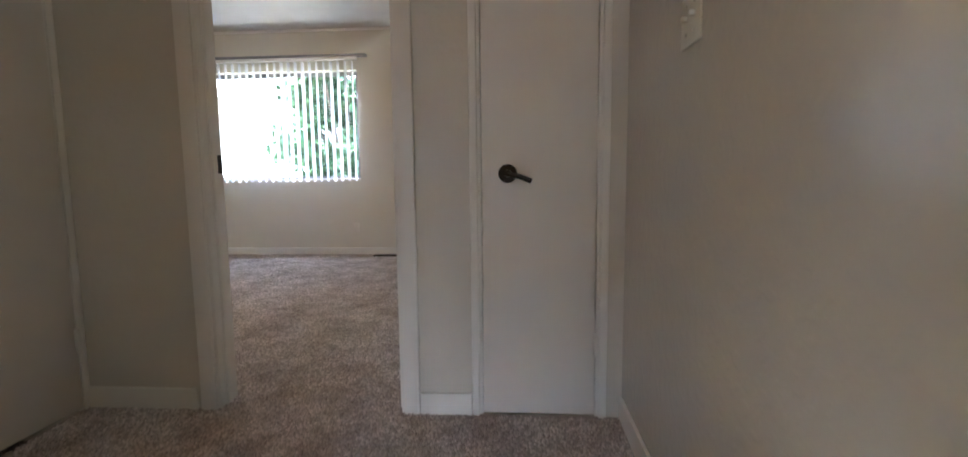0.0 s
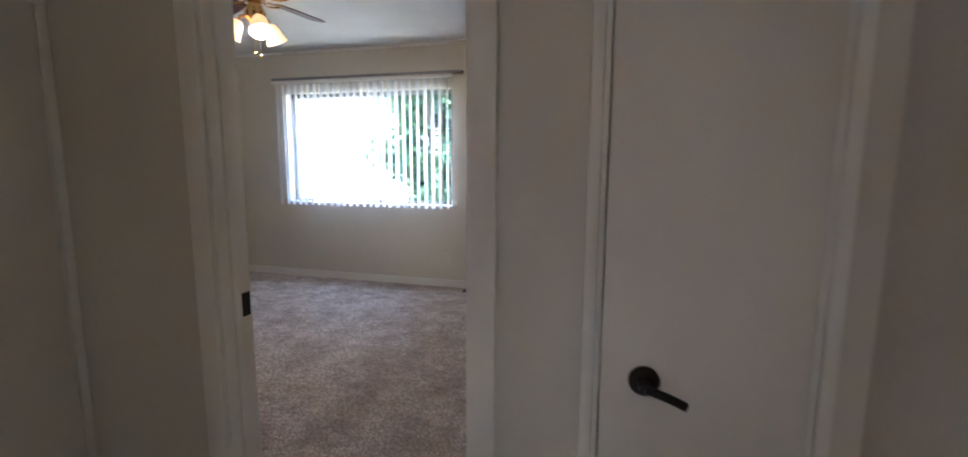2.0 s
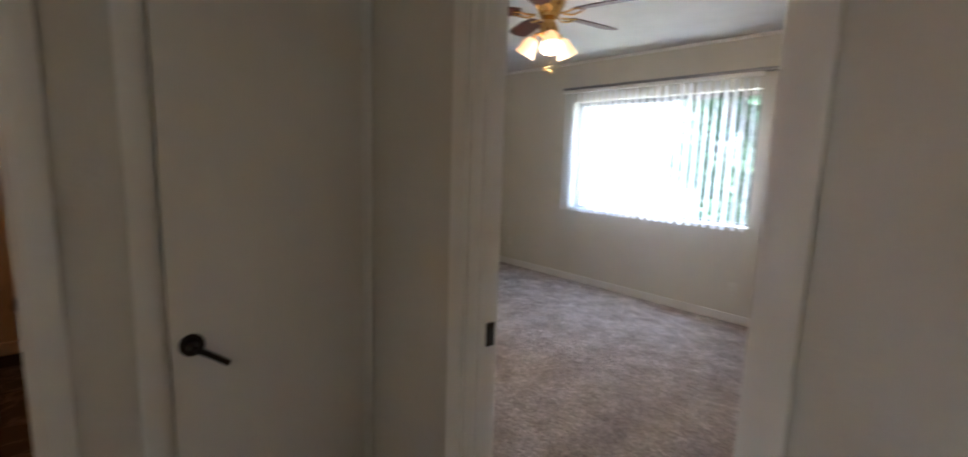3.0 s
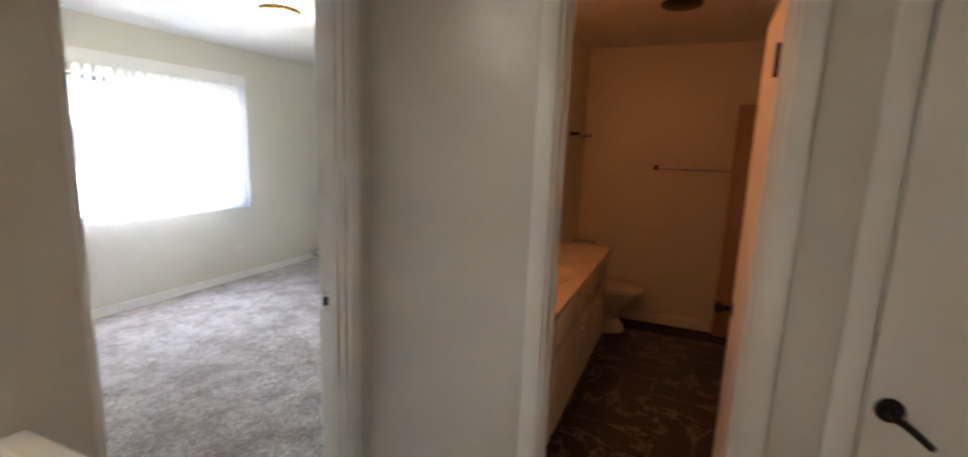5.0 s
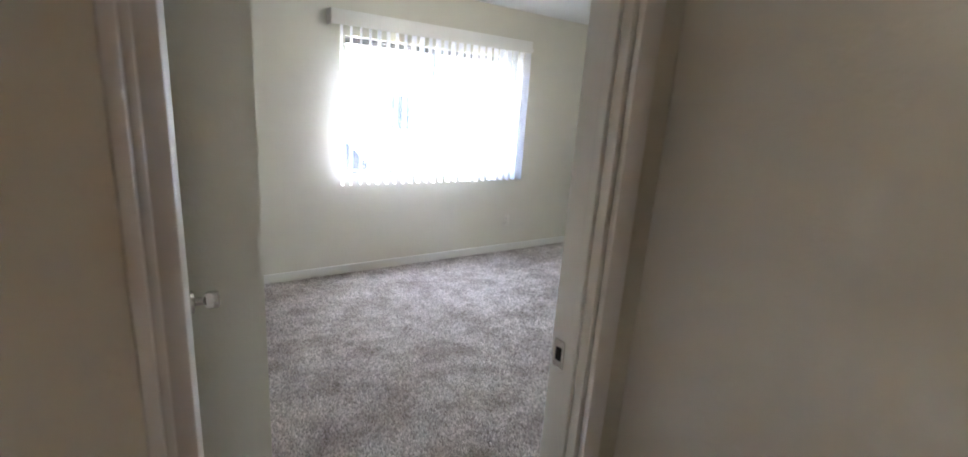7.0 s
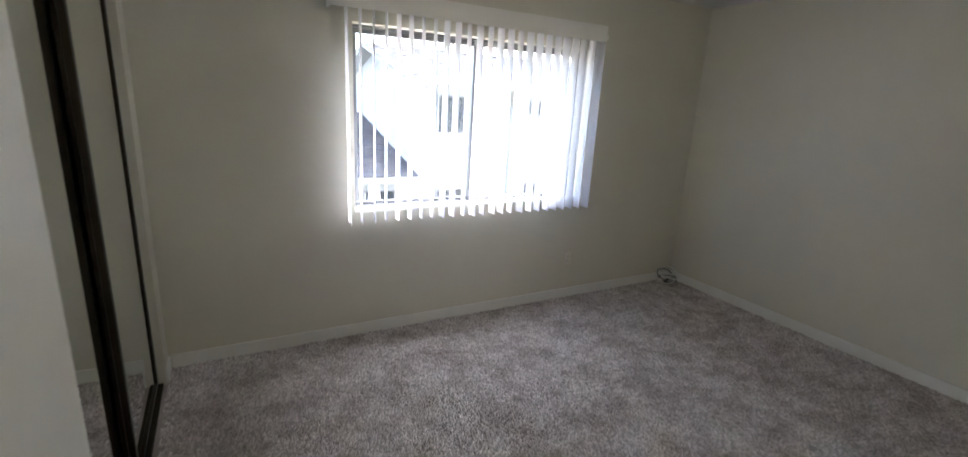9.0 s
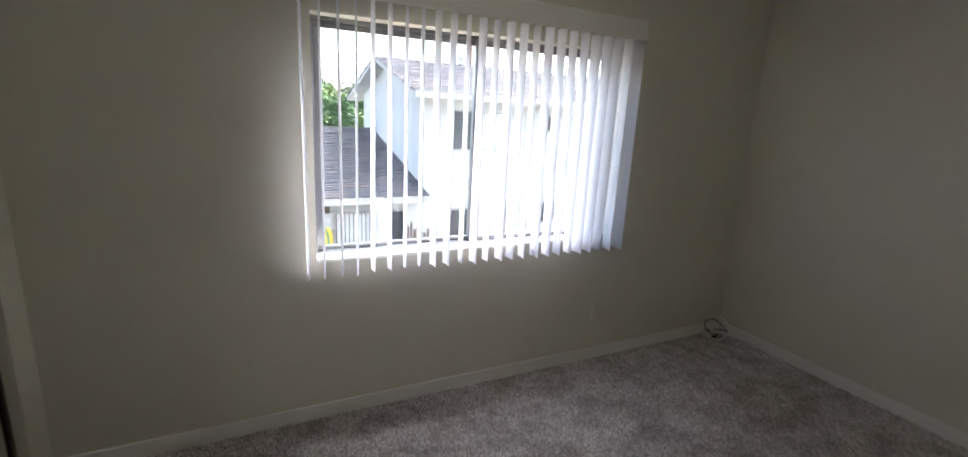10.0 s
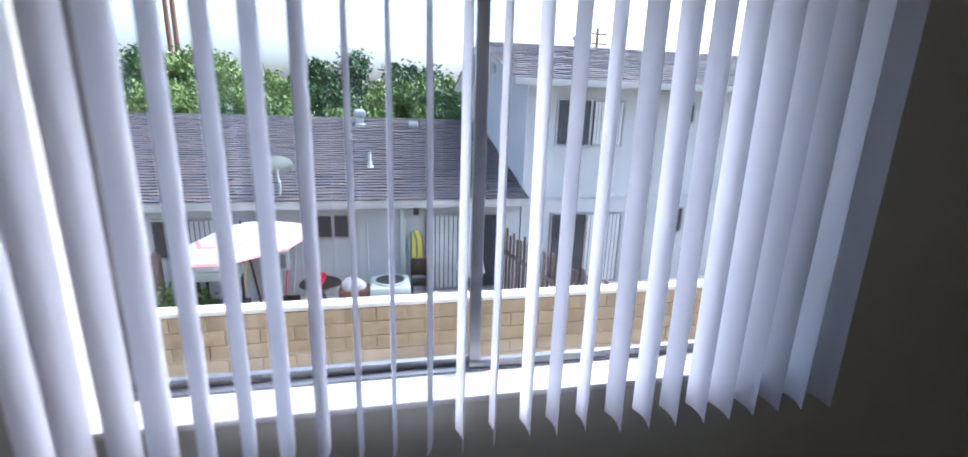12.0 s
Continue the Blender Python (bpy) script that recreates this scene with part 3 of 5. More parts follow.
def blind_blade(length, width=0.089):
    """One curved vane with a clipped, slightly bowed foot."""
    b = bmesh.new()
    n, rows = 6, 4
    grid = []
    for j in range(rows + 1):
        line = []
        for i in range(n + 1):
            u = i / n - 0.5
            line.append(b.verts.new((u * width, 0.010 * (1 - 4 * u * u) , -length * j / rows)))
        grid.append(line)
    for j in range(rows):
        for i in range(n):
            b.faces.new((grid[j][i], grid[j][i + 1], grid[j + 1][i + 1], grid[j + 1][i]))
    me_faces = list(b.faces)
    bmesh.ops.solidify(b, geom=me_faces, thickness=0.0008)
    return b


def vertical_blind(name, x0, x1, y, z0, z1, spacing, turn, label, jitter):
    w = thing(name, label, "blinds", ((x0 + x1) / 2, y, z1))
    half = (x1 - x0) / 2
    master = None
    rnd = random.Random(name)
    n = int((x1 - x0) / spacing)
    for i in range(n + 1):
        x = half - 0.03 - i * (2 * half - 0.06) / n
        if master is None:
            o = part("vane", blind_blade(z1 - z0 - 0.02), BLIND, w)
            master = o
        else:
            o = new("vane", master.data)
            o.parent = w
        o.matrix_local = pose(x, 0, -0.02, rnd.uniform(-0.25, 0.25), rnd.uniform(-0.25, 0.25), turn(i / n) + rnd.uniform(-jitter, jitter))
    b = bmesh.new()
    box(b, -half - 0.02, half + 0.02, -0.02, 0.02, -0.012, 0.022, 0.003)
    part("head_rail", b, TRIM, w, "white head rail")
    return w, half


vb, hb = vertical_blind("vertical_blinds", -4.345, -2.44, -5.412, 0.797, 2.06, 0.078, lambda s: 84 + 6 * s, "white vinyl vertical blinds turned open", 7)
val = thing("valance", "white valance board over the blinds", "valance", (-3.357, -5.40, 2.085))
b = bmesh.new()
box(b, -0.975, 0.975, 0.02, 0.026, -0.055, 0.055, 0.002)
part("face_board", b, TRIM, val)
for s in (-1, 1):
    b = bmesh.new()
    box(b, s * 0.969, s * 0.975, -0.088, 0.0198, -0.055, 0.055, 0.001)
    part("return_board", b, TRIM, val)
va, ha = vertical_blind("vertical_blinds_wide", -4.29, -2.19, 3.70, 0.86, 2.22, 0.082, lambda s: 96 + 40 * max(0, s - 0.42), "white vinyl vertical blinds half turned", 6)
b = bmesh.new()
box(b, -ha - 0.02, ha + 0.13, -0.025, 0.05, 0.024, 0.05, 0.003)
part("track", b, ALU, va, "grey metal track")
b = bmesh.new()
rod(b, (ha - 0.07, -0.03, 0.0), (ha - 0.075, -0.035, -1.42), 0.003)
part("wand", b, PLASTIC, va)


# ---- hall fittings ----
def outlet(name, at, rz, label):
    o = thing(name, label, "outlet", at, rz=rz)
    b = bmesh.new()
    box(b, -0.035, 0.035, -0.005, 0.0, -0.057, 0.057, 0.003)
    part("cover_plate", b, PLASTIC, o)
    for z in (-0.02, 0.02):
        b = bmesh.new()
        box(b, -0.015, 0.015, -0.0075, -0.004, z - 0.013, z + 0.013, 0.002)
        s = part("socket", b, PLASTIC, o)
        b = bmesh.new()
        for x in (-0.006, 0.006):
            box(b, x - 0.0012, x + 0.0012, -0.0082, -0.007, z - 0.004, z + 0.006)
        part("slot", b, DARKHOLE, s)


outlet("wall_outlet", (-2.26, 3.769, 0.32), 0, "ivory duplex wall outlet under the window")
outlet("wall_outlet", (-5.2, 3.769, 0.33), 0, "ivory duplex wall outlet in the corner")
outlet("wall_outlet", (-4.27, -5.489, 0.345), 180, "ivory duplex wall outlet above the baseboard")
sw = thing("switch_plate", "ivory double toggle switch plate on the wall", "switch", (-0.021, -0.605, 1.222), rz=-90)
b = bmesh.new()
box(b, -0.0575, 0.0575, -0.006, 0.0, -0.0575, 0.0575, 0.003)
part("cover_plate", b, PLASTIC, sw)
for x in (-0.023, 0.023):
    b = bmesh.new()
    box(b, x - 0.005, x + 0.005, -0.0185, -0.005, -0.002, 0.010, 0.002)
    part("toggle", b, PLASTIC, sw)
    for z in (-0.03, 0.03):
        b = bmesh.new()
        rod(b, (x, -0.004, z), (x, -0.0075, z), 0.004, 10)
        part("screw", b, CHROME, sw)

# ---- bedroom with the fan ----
fan = thing("ceiling_fan", "brass ceiling fan with walnut blades and lit glass shades", "ceiling fan", (-2.66, 1.52, 2.525))
b = bmesh.new()
turned(b, [(0.118, 0.045), (0.122, 0.02), (0.122, 0.005), (0.112, 0.0), (0.112, -0.03), (0.105, -0.09), (0.09, -0.14), (0.07, -0.18), (0.06, -0.21)], None, 32)
part("motor_housing", b, BRASS, fan)
b = bmesh.new()
turned(b, [(0.035, -0.205), (0.045, -0.25), (0.06, -0.28), (0.06, -0.31), (0.03, -0.34), (0.012, -0.36)], None, 28)
part("light_fitter", b, BRASS, fan)
for i in range(5):
    a = radians(72 * i + 12)
    rot = Matrix.Rotation(a, 4, "Z")
    b = bmesh.new()
    for s in (-1, 1):
        tube(b, [rot @ Vector((0.09, 0.012 * s, -0.20)), rot @ Vector((0.14, 0.035 * s, -0.205)), rot @ Vector((0.19, 0.04 * s, -0.195)), rot @ Vector((0.22, 0.02 * s, -0.19))], 0.006)
    iron = part("blade_iron", b, BRASS, fan)
    b = bmesh.new()
    outline = [(0.18, -0.045), (0.30, -0.062), (0.52, -0.068), (0.57, -0.055), (0.59, 0.0), (0.57, 0.055), (0.52, 0.068), (0.30, 0.062), (0.18, 0.045)]
    tilt = Matrix.Rotation(radians(11), 4, "X")
    lo = [b.verts.new(rot @ (tilt @ Vector((x, y, 0)) + Vector((0, 0, -0.186)))) for x, y in outline]
    hi = [b.verts.new(rot @ (tilt @ Vector((x, y, 0.006)) + Vector((0, 0, -0.186)))) for x, y in outline]
    b.faces.new(lo)
    b.faces.new(hi)
    for k in range(len(lo)):
        j = (k + 1) % len(lo)
        b.faces.new((lo[k], lo[j], hi[j], hi[k]))
    part("blade", b, BLADEW, fan, "dark walnut blade", False)
for a in (200, 320, 80):
    d = Vector((math.cos(radians(a)), math.sin(radians(a)), 0))
    b = bmesh.new()
    tube(b, [d * 0.05 + Vector((0, 0, -0.30)), d * 0.09 + Vector((0, 0, -0.30)), d * 0.10 + Vector((0, 0, -0.325))], 0.008)
    arm = part("lamp_arm", b, BRASS, fan)
    b = bmesh.new()
    m = Matrix.Translation(d * 0.10 + Vector((0, 0, -0.325))) @ (d * 0.6 + Vector((0, 0, -1))).to_track_quat("Z", "Y").to_matrix().to_4x4()
    turned(b, [(0.024, 0), (0.034, 0.012), (0.046, 0.035), (0.052, 0.07), (0.062, 0.105), (0.066, 0.112), (0.061, 0.110), (0.048, 0.07), (0.03, 0.02)], m, 24)
    part("glass_shade", b, BULB, fan, "lit frosted tulip glass shade")
for dx, ln in ((0.02, 0.17), (-0.02, 0.15)):
    b = bmesh.new()
    rod(b, (dx, 0.01, -0.35), (dx, 0.01, -0.35 - ln), 0.0015, 6)
    turned(b, [(0.002, -0.35 - ln - 0.03), (0.007, -0.35 - ln - 0.02), (0.004, -0.35 - ln)], Matrix.Translation((dx, 0.01, 0)), 10)
    part("pull_chain", b, BRASS, fan)
vent = thing("floor_register", "small dark metal floor register by the baseboard", "vent", (-1.90, 3.66, 0.0))
b = bmesh.new()
box(b, -0.13, 0.13, -0.05, 0.05, 0.0, 0.016, 0.004)
part("register_frame", b, DARKM, vent)
for i in range(8):
    b = bmesh.new()
    box(b, -0.115 + 0.03 * i, -0.10 + 0.03 * i, -0.038, 0.038, 0.015, 0.019)
    part("louvre", b, ALU, vent)

# ---- bedroom with the mirrored closet ----
dome = thing("ceiling_light", "lit opal glass dome ceiling light with brass rim", "ceiling light", (-3.32, -3.86, 2.42))
b = bmesh.new()
turned(b, [(0.13, 0.0), (0.135, -0.012), (0.128, -0.026), (0.115, -0.028)], None, 32)
part("rim", b, BRASS, dome)
b = bmesh.new()
turned(b, [(0.118, -0.026), (0.116, -0.05), (0.098, -0.078), (0.065, -0.096), (0.02, -0.104)], None, 32)
part("glass_dome", b, DOME, dome).visible_shadow = False
for nm, y0, y1, xo in (("mirror_door", -4.62, -3.885, 0.045), ("mirror_door", -5.305, -4.56, 0.015)):
    md = thing(nm, "mirrored sliding closet door in a dark bronze frame", "closet door", (-1.425 + xo, (y0 + y1) / 2, 0.02), group="mirrored closet doors")
    h = (y1 - y0) / 2
    b = bmesh.new()
    box(b, 0.004, 0.012, -h + 0.02, h - 0.02, 0.02, 1.985)
    part("mirror", b, MIRROR, md, "clear mirror panel", False)
    for u, v in ((-h, -h + 0.032), (h - 0.032, h)):
        b = bmesh.new()
        box(b, -0.004, 0.02, u, v, 0.0, 2.005, 0.003)
        part("stile", b, DARKM, md)
    for u, v in ((0.0, 0.022), (1.983, 2.005)):
        b = bmesh.new()
        box(b, -0.004, 0.02, -h + 0.024, h - 0.024, u, v, 0.003)
        part("rail", b, DARKM, md)
b = bmesh.new()
box(b, -1.437, -1.355, -5.308, -3.882, 0.0, 0.018, 0.003)
box(b, -1.437, -1.355, -5.308, -3.882, 2.027, 2.05, 0.003)
setting("trim_closet_track", b, DARKM, "dark bronze sliding door track", "trim")
coil = thing("cable_coil", "coil of thin white cable lying by the baseboard, with grey loops for its shadows", "cable", (-5.39, -5.385, 0.0), rz=20)
for k in range(5):
    b = bmesh.new()
    rr = random.Random(k)
    r0, ph = 0.10 + 0.010 * k, rr.uniform(0, 6)
    pts = [(r0 * math.cos(t * 0.314 + ph) * (1 + 0.1 * math.sin(t)), 0.6 * r0 * math.sin(t * 0.314 + ph), 0.065 + 0.045 * math.sin(t * 0.314 + ph + k) + 0.006 * k) for t in range(21)]
    tube(b, pts, 0.0055, 6)
    # Every second loop is grey, which paints the shadows among the white loops.
    part("cable_loop", b, TRIM if k % 2 == 0 else ALU, coil)
# Dark block added inside the coil to deepen its painted shadows.
b = bmesh.new()
box(b, -0.02, 0.02, -0.014, 0.014, 0.0, 0.05, 0.004)
part("coil_dark_block", b, DARKHOLE, coil)
b = bmesh.new()
tube(b, [(0.05, 0.0, 0.06), (0.10, -0.05, 0.10), (0.11, -0.075, 0.16)], 0.003, 6)
part("cable_tail", b, PLASTIC, coil)

# ---- bathroom ----
van = thing("vanity_cabinet", "white painted vanity cabinet with two doors and drawer", "vanity", (-3.30, -2.02, 0.0))
b = bmesh.new()
box(b, -1.04, 1.09, 0.004, 0.395, 0.09, 0.765, 0.003)
box(b, -1.04, 1.09, 0.004, 0.33, -0.01, 0.0895)
part("carcass", b, CABINET, van)
for u, v in ((-1.0, -0.52), (-0.48, 0.0), (0.04, 0.52), (0.56, 1.06)):
    for z0, z1 in ((0.12, 0.56), (0.585, 0.735)):
        b = bmesh.new()
        box(b, u, v, 0.395, 0.412, z0, z1, 0.004)
        d = part("front_panel" if z0 < 0.5 else "drawer_front", b, CABINET, van)
        b = bmesh.new()
        m = Matrix.Translation((((v - 0.05) if z0 < 0.5 else (u + v) / 2), 0.412, (0.49 if z0 < 0.5 else 0.66))) @ Vector((0, 1, 0)).to_track_quat("Z", "Y").to_matrix().to_4x4()
        turned(b, [(0.008, 0), (0.007, 0.012), (0.016, 0.018), (0.017, 0.024), (0.008, 0.03)], m, 16)
        part("knob", b, PORCELAIN, d, "white round knob")
top = thing("bathroom_countertop", "cream cultured-marble vanity top with moulded oval basin", "countertop", (-3.30, -2.02, 0.768))
b = bmesh.new()
cx, cy, ra, rb = -0.02, 0.215, 0.22, 0.14
seg = 32
rim, inner, bowl = [], [], []
for i in range(seg):
    t = 2 * math.pi * i / seg
    c, s = math.cos(t), math.sin(t)
    k = 1 / max(abs(c) / 0.30, abs(s) / 0.19)
    rim.append(b.verts.new((cx + c * k, cy + s * k, 0.032)))
    inner.append(b.verts.new((cx + ra * c, cy + rb * s, 0.030)))
    bowl.append(b.verts.new((cx + 0.55 * ra * c, cy + 0.55 * rb * s, 0.004)))
for i in range(seg):
    j = (i + 1) % seg
    b.faces.new((rim[i], rim[j], inner[j], inner[i]))
    b.faces.new((inner[i], inner[j], bowl[j], bowl[i]))
b.faces.new(bowl)
box(b, -1.06, cx - 0.30, 0.003, 0.425, 0.0, 0.032)
box(b, cx + 0.30, 1.095, 0.003, 0.425, 0.0, 0.032)
box(b, cx - 0.30, cx + 0.30, 0.003, cy - 0.19, 0.0, 0.032)
box(b, cx - 0.30, cx + 0.30, cy + 0.19, 0.425, 0.0, 0.032)
box(b, cx - 0.30, cx + 0.30, cy - 0.19, cy + 0.19, 0.0, 0.003)
part("counter", b, COUNTER, top, "", False)
b = bmesh.new()
box(b, -0.62, 1.095, 0.003, 0.02, 0.032, 0.13, 0.003)
part("backsplash", b, COUNTER, top)
tap = thing("faucet", "chrome basin faucet on the vanity top", "faucet", (-3.32, -1.97, 0.80))
b = bmesh.new()
box(b, -0.08, 0.08, -0.025, 0.025, 0.0, 0.018, 0.006)
part("base", b, CHROME, tap)
b = bmesh.new()
tube(b, [(0, 0, 0.015), (0, 0.01, 0.07), (0, 0.05, 0.10), (0, 0.10, 0.095), (0, 0.115, 0.075)], 0.010, 12)
part("spout", b, CHROME, tap)
for s in (-1, 1):
    b = bmesh.new()
    turned(b, [(0.02, 0.018), (0.017, 0.04), (0.022, 0.05), (0.018, 0.062)], Matrix.Translation((0.055 * s, 0, 0)), 16)
    part("tap_handle", b, CHROME, tap)

toilet = thing("toilet", "white porcelain toilet with closed lid beside the vanity", "toilet", (-4.74, -2.02, -0.012))
b = bmesh.new()
box(b, -0.22, 0.22, 0.01, 0.19, 0.38, 0.70, 0.025)
part("tank", b, PORCELAIN, toilet)
b = bmesh.new()
box(b, -0.232, 0.232, 0.004, 0.20, 0.70, 0.735, 0.012)
part("tank_lid", b, PORCELAIN, toilet)


def oval_loft(rows, seg=28):
    b = bmesh.new()
    rings = []
    for cx, cy, rx, ry, z in rows:
        rings.append([b.verts.new((cx + rx * math.cos(2 * math.pi * i / seg), cy + ry * math.sin(2 * math.pi * i / seg), z)) for i in range(seg)])
    for lo, hi in zip(rings, rings[1:]):
        for i in range(seg):
            j = (i + 1) % seg
            b.faces.new((lo[i], lo[j], hi[j], hi[i]))
    b.faces.new(list(reversed(rings[0])))
    b.faces.new(rings[-1])
    return b


part("bowl", oval_loft([(0, 0.33, 0.13, 0.21, 0.0), (0, 0.33, 0.12, 0.20, 0.05), (0, 0.32, 0.095, 0.16, 0.12), (0, 0.34, 0.10, 0.17, 0.2), (0, 0.40, 0.16, 0.23, 0.30), (0, 0.42, 0.182, 0.245, 0.375)]), PORCELAIN, toilet)
part("lid", oval_loft([(0, 0.42, 0.188, 0.25, 0.375), (0, 0.42, 0.192, 0.255, 0.39), (0, 0.42, 0.188, 0.25, 0.415), (0, 0.42, 0.15, 0.21, 0.425)]), PORCELAIN, toilet)
b = bmesh.new()
tube(b, [(0.13, 0.19, 0.66), (0.13, 0.21, 0.66), (0.19, 0.215, 0.65)], 0.006)
part("flush_lever", b, CHROME, toilet)


def towel_bar(label, at, rz, length, z_out=0.06):
    t = thing("towel_bar", label, "towel bar", at, rz=rz)
    b = bmesh.new()
    rod(b, (-length / 2, -z_out, 0), (length / 2, -z_out, 0), 0.0095, 14)
    part("bar", b, CHROME, t)
    for s in (-1, 1):
        b = bmesh.new()
        turned(b, [(0.024, 0), (0.024, 0.006), (0.011, 0.010), (0.011, z_out - 0.006), (0.015, z_out + 0.01)], Matrix.Translation((s * length / 2, 0, 0)) @ Vector((0, -1, 0)).to_track_quat("Z", "Y").to_matrix().to_4x4(), 18)
        part("bracket", b, BLACKM, t)


towel_bar("chrome towel bar with dark brackets on the end wall", (-5.10, -1.06, 1.405), 90, 0.62)
towel_bar("short chrome towel bar beside the corner", (-4.78, -2.02, 1.66), 180, 0.50)
ring = thing("towel_ring", "chrome towel ring on the wall over the vanity", "towel ring", (-3.98, -2.02, 1.40), rz=180)
b = bmesh.new()
turned(b, [(0.022, 0), (0.022, 0.006), (0.009, 0.012), (0.009, 0.035)], Matrix.Translation((0, 0, 0.06)) @ Vector((0, -1, 0)).to_track_quat("Z", "Y").to_matrix().to_4x4(), 16)
part("ring_post", b, CHROME, ring)
b = bmesh.new()
tube(b, [(0.065 * math.sin(t * 0.3142), -0.035, 0.065 * math.cos(t * 0.3142)) for t in range(21)], 0.005)
part("hoop", b, CHROME, ring)
# Added panel: stands in for a dark door-shaped patch, no known cabinet.
tall = thing("end_wall_panel", "tall brown panel standing in for a dark door shape on the end wall", "cabinet", (-5.10, -0.78, -0.012))
b = bmesh.new()
box(b, 0.002, 0.07, 0.0, 0.55, 0.0, 1.95, 0.004)
part("panel_body", b, plain("brown_panel_tone", (0.38, 0.24, 0.15), (0.32, 0.20, 0.12), 0.5), tall)
b = bmesh.new()
box(b, 0.07, 0.084, 0.012, 0.538, 0.03, 1.93, 0.003)
part("front_panel", b, plain("brown_panel_front_tone", (0.40, 0.26, 0.16), (0.33, 0.21, 0.13), 0.5), tall)
light = thing("vanity_light", "lit warm globe vanity light on a chrome plate", "wall lamp", (-2.75, -2.02, 2.0), rz=180)
b = bmesh.new()
box(b, -0.12, 0.12, -0.02, 0.0, -0.05, 0.05, 0.004)
part("back_plate", b, CHROME, light)
b = bmesh.new()
bmesh.ops.create_uvsphere(b, u_segments=20, v_segments=12, radius=0.055, matrix=Matrix.Translation((0, -0.2, -0.02)))
part("globe", b, BATHBULB, light).visible_shadow = False
b = bmesh.new()
rod(b, (0, -0.02, -0.02), (0, -0.15, -0.02), 0.012)
part("lamp_stem", b, CHROME, light)
fanv = thing("exhaust_fan", "white round exhaust fan grille on the bathroom ceiling", "vent", (-3.9, -1.25, 2.43))
b = bmesh.new()
turned(b, [(0.12, 0.0), (0.12, -0.012), (0.10, -0.022), (0.02, -0.024)], None, 28)
part("grille", b, DARKM, fanv)
stair_lamp = thing("stair_ceiling_light", "small lit dome light over the stairs", "ceiling light", (-0.35, -2.35, 2.46))
b = bmesh.new()
turned(b, [(0.11, 0.0), (0.11, -0.03), (0.09, -0.07), (0.03, -0.09)], None, 24)
part("glass_dome", b, DOME, stair_lamp).visible_shadow = False

# ---- outdoors ----
GROUND = -2.8
b = bmesh.new()
vs = [b.verts.new((x, y, GROUND - 0.02)) for x, y in ((-900, -900), (900, -900), (900, 900), (-900, 900))]
b.faces.new(vs)
setting("ground", b, plain("dry_ground", (0.28, 0.25, 0.20), (0.20, 0.19, 0.13), 0.95, scale=0.5, fine=8), "pale dry ground between the houses", "ground")
b = bmesh.new()
box(b, -30, 14, -14.0, -10.53, GROUND - 0.1, -2.38, 0)
setting("pavement_patio", b, CONCRETE, "grey concrete patio slab", "patio")
b = bmesh.new()
box(b, -5.67, -1.09, -5.64, -5.54, GROUND - 0.02, -0.2)
box(b, -5.67, -0.66, 3.83, 3.92, GROUND - 0.02, -0.2)
setting("wall_lower_storey", b, STUCCO, "white stucco lower storey of the house", "wall")


def shingle_roof(name, parent, x0, x1, y_eave, z_eave, y_ridge, z_ridge, step_x=0.30, rows=22, seed=1):
    """Courses of lapped shingle tabs up one slope, each tab with its own thickness and length."""
    rnd = random.Random(seed)
    verts, faces = [], []
    d = Vector((0, y_ridge - y_eave, z_ridge - z_eave))
    n = Vector((0, -d.z, d.y)).normalized()
    if n.z < 0:
        n = -n
    for r in range(rows):
        f0, f1 = r / rows, min(1.0, (r + 1.25) / rows)
        x = x0 - rnd.uniform(0, step_x)
        while x < x1:
            w = step_x * rnd.uniform(0.6, 1.25)
            a, c = max(x, x0), min(x + w - 0.012, x1)
            x += w
            if c - a < 0.02:
                continue
            lift, drop = rnd.uniform(0.016, 0.032), rnd.uniform(-0.012, 0.012)
            p0 = Vector((0, y_eave, z_eave)) + d * f0 - d.normalized() * drop
            p1 = Vector((0, y_eave, z_eave)) + d * f1
            k = len(verts)
            for xx in (a, c):
                for p, h in ((p0, 0.0), (p0, lift), (p1, 0.004)):
                    q = p + n * h
                    verts.append((xx, q.y, q.z))
            faces += [(k, k + 3, k + 4, k + 1), (k + 1, k + 4, k + 5, k + 2), (k, k + 1, k + 2), (k + 3, k + 5, k + 4)]
    me = bpy.data.meshes.new(name)
    me.from_pydata(verts, [], faces)
    me.materials.append(SHINGLE)
    o = new(name, me)
    o.parent = parent
    o["kind"] = "stuff"
    return o


def prism(name, parent, x0, x1, outline, mat):
    """A body along x with the outline (y, z)."""
    b = bmesh.new()
    lo = [b.verts.new((x0, y, z)) for y, z in outline]
    hi = [b.verts.new((x1, y, z)) for y, z in outline]
    b.faces.new(lo)
    b.faces.new(hi)
    for i in range(len(lo)):
        j = (i + 1) % len(lo)
        b.faces.new((lo[i], lo[j], hi[j], hi[i]))
    return part(name, b, mat, parent, "", False)


PANE_DARK = plain("dark_window_pane", (0.03, 0.035, 0.04), (0.05, 0.055, 0.06), 0.08, relief=0.0)


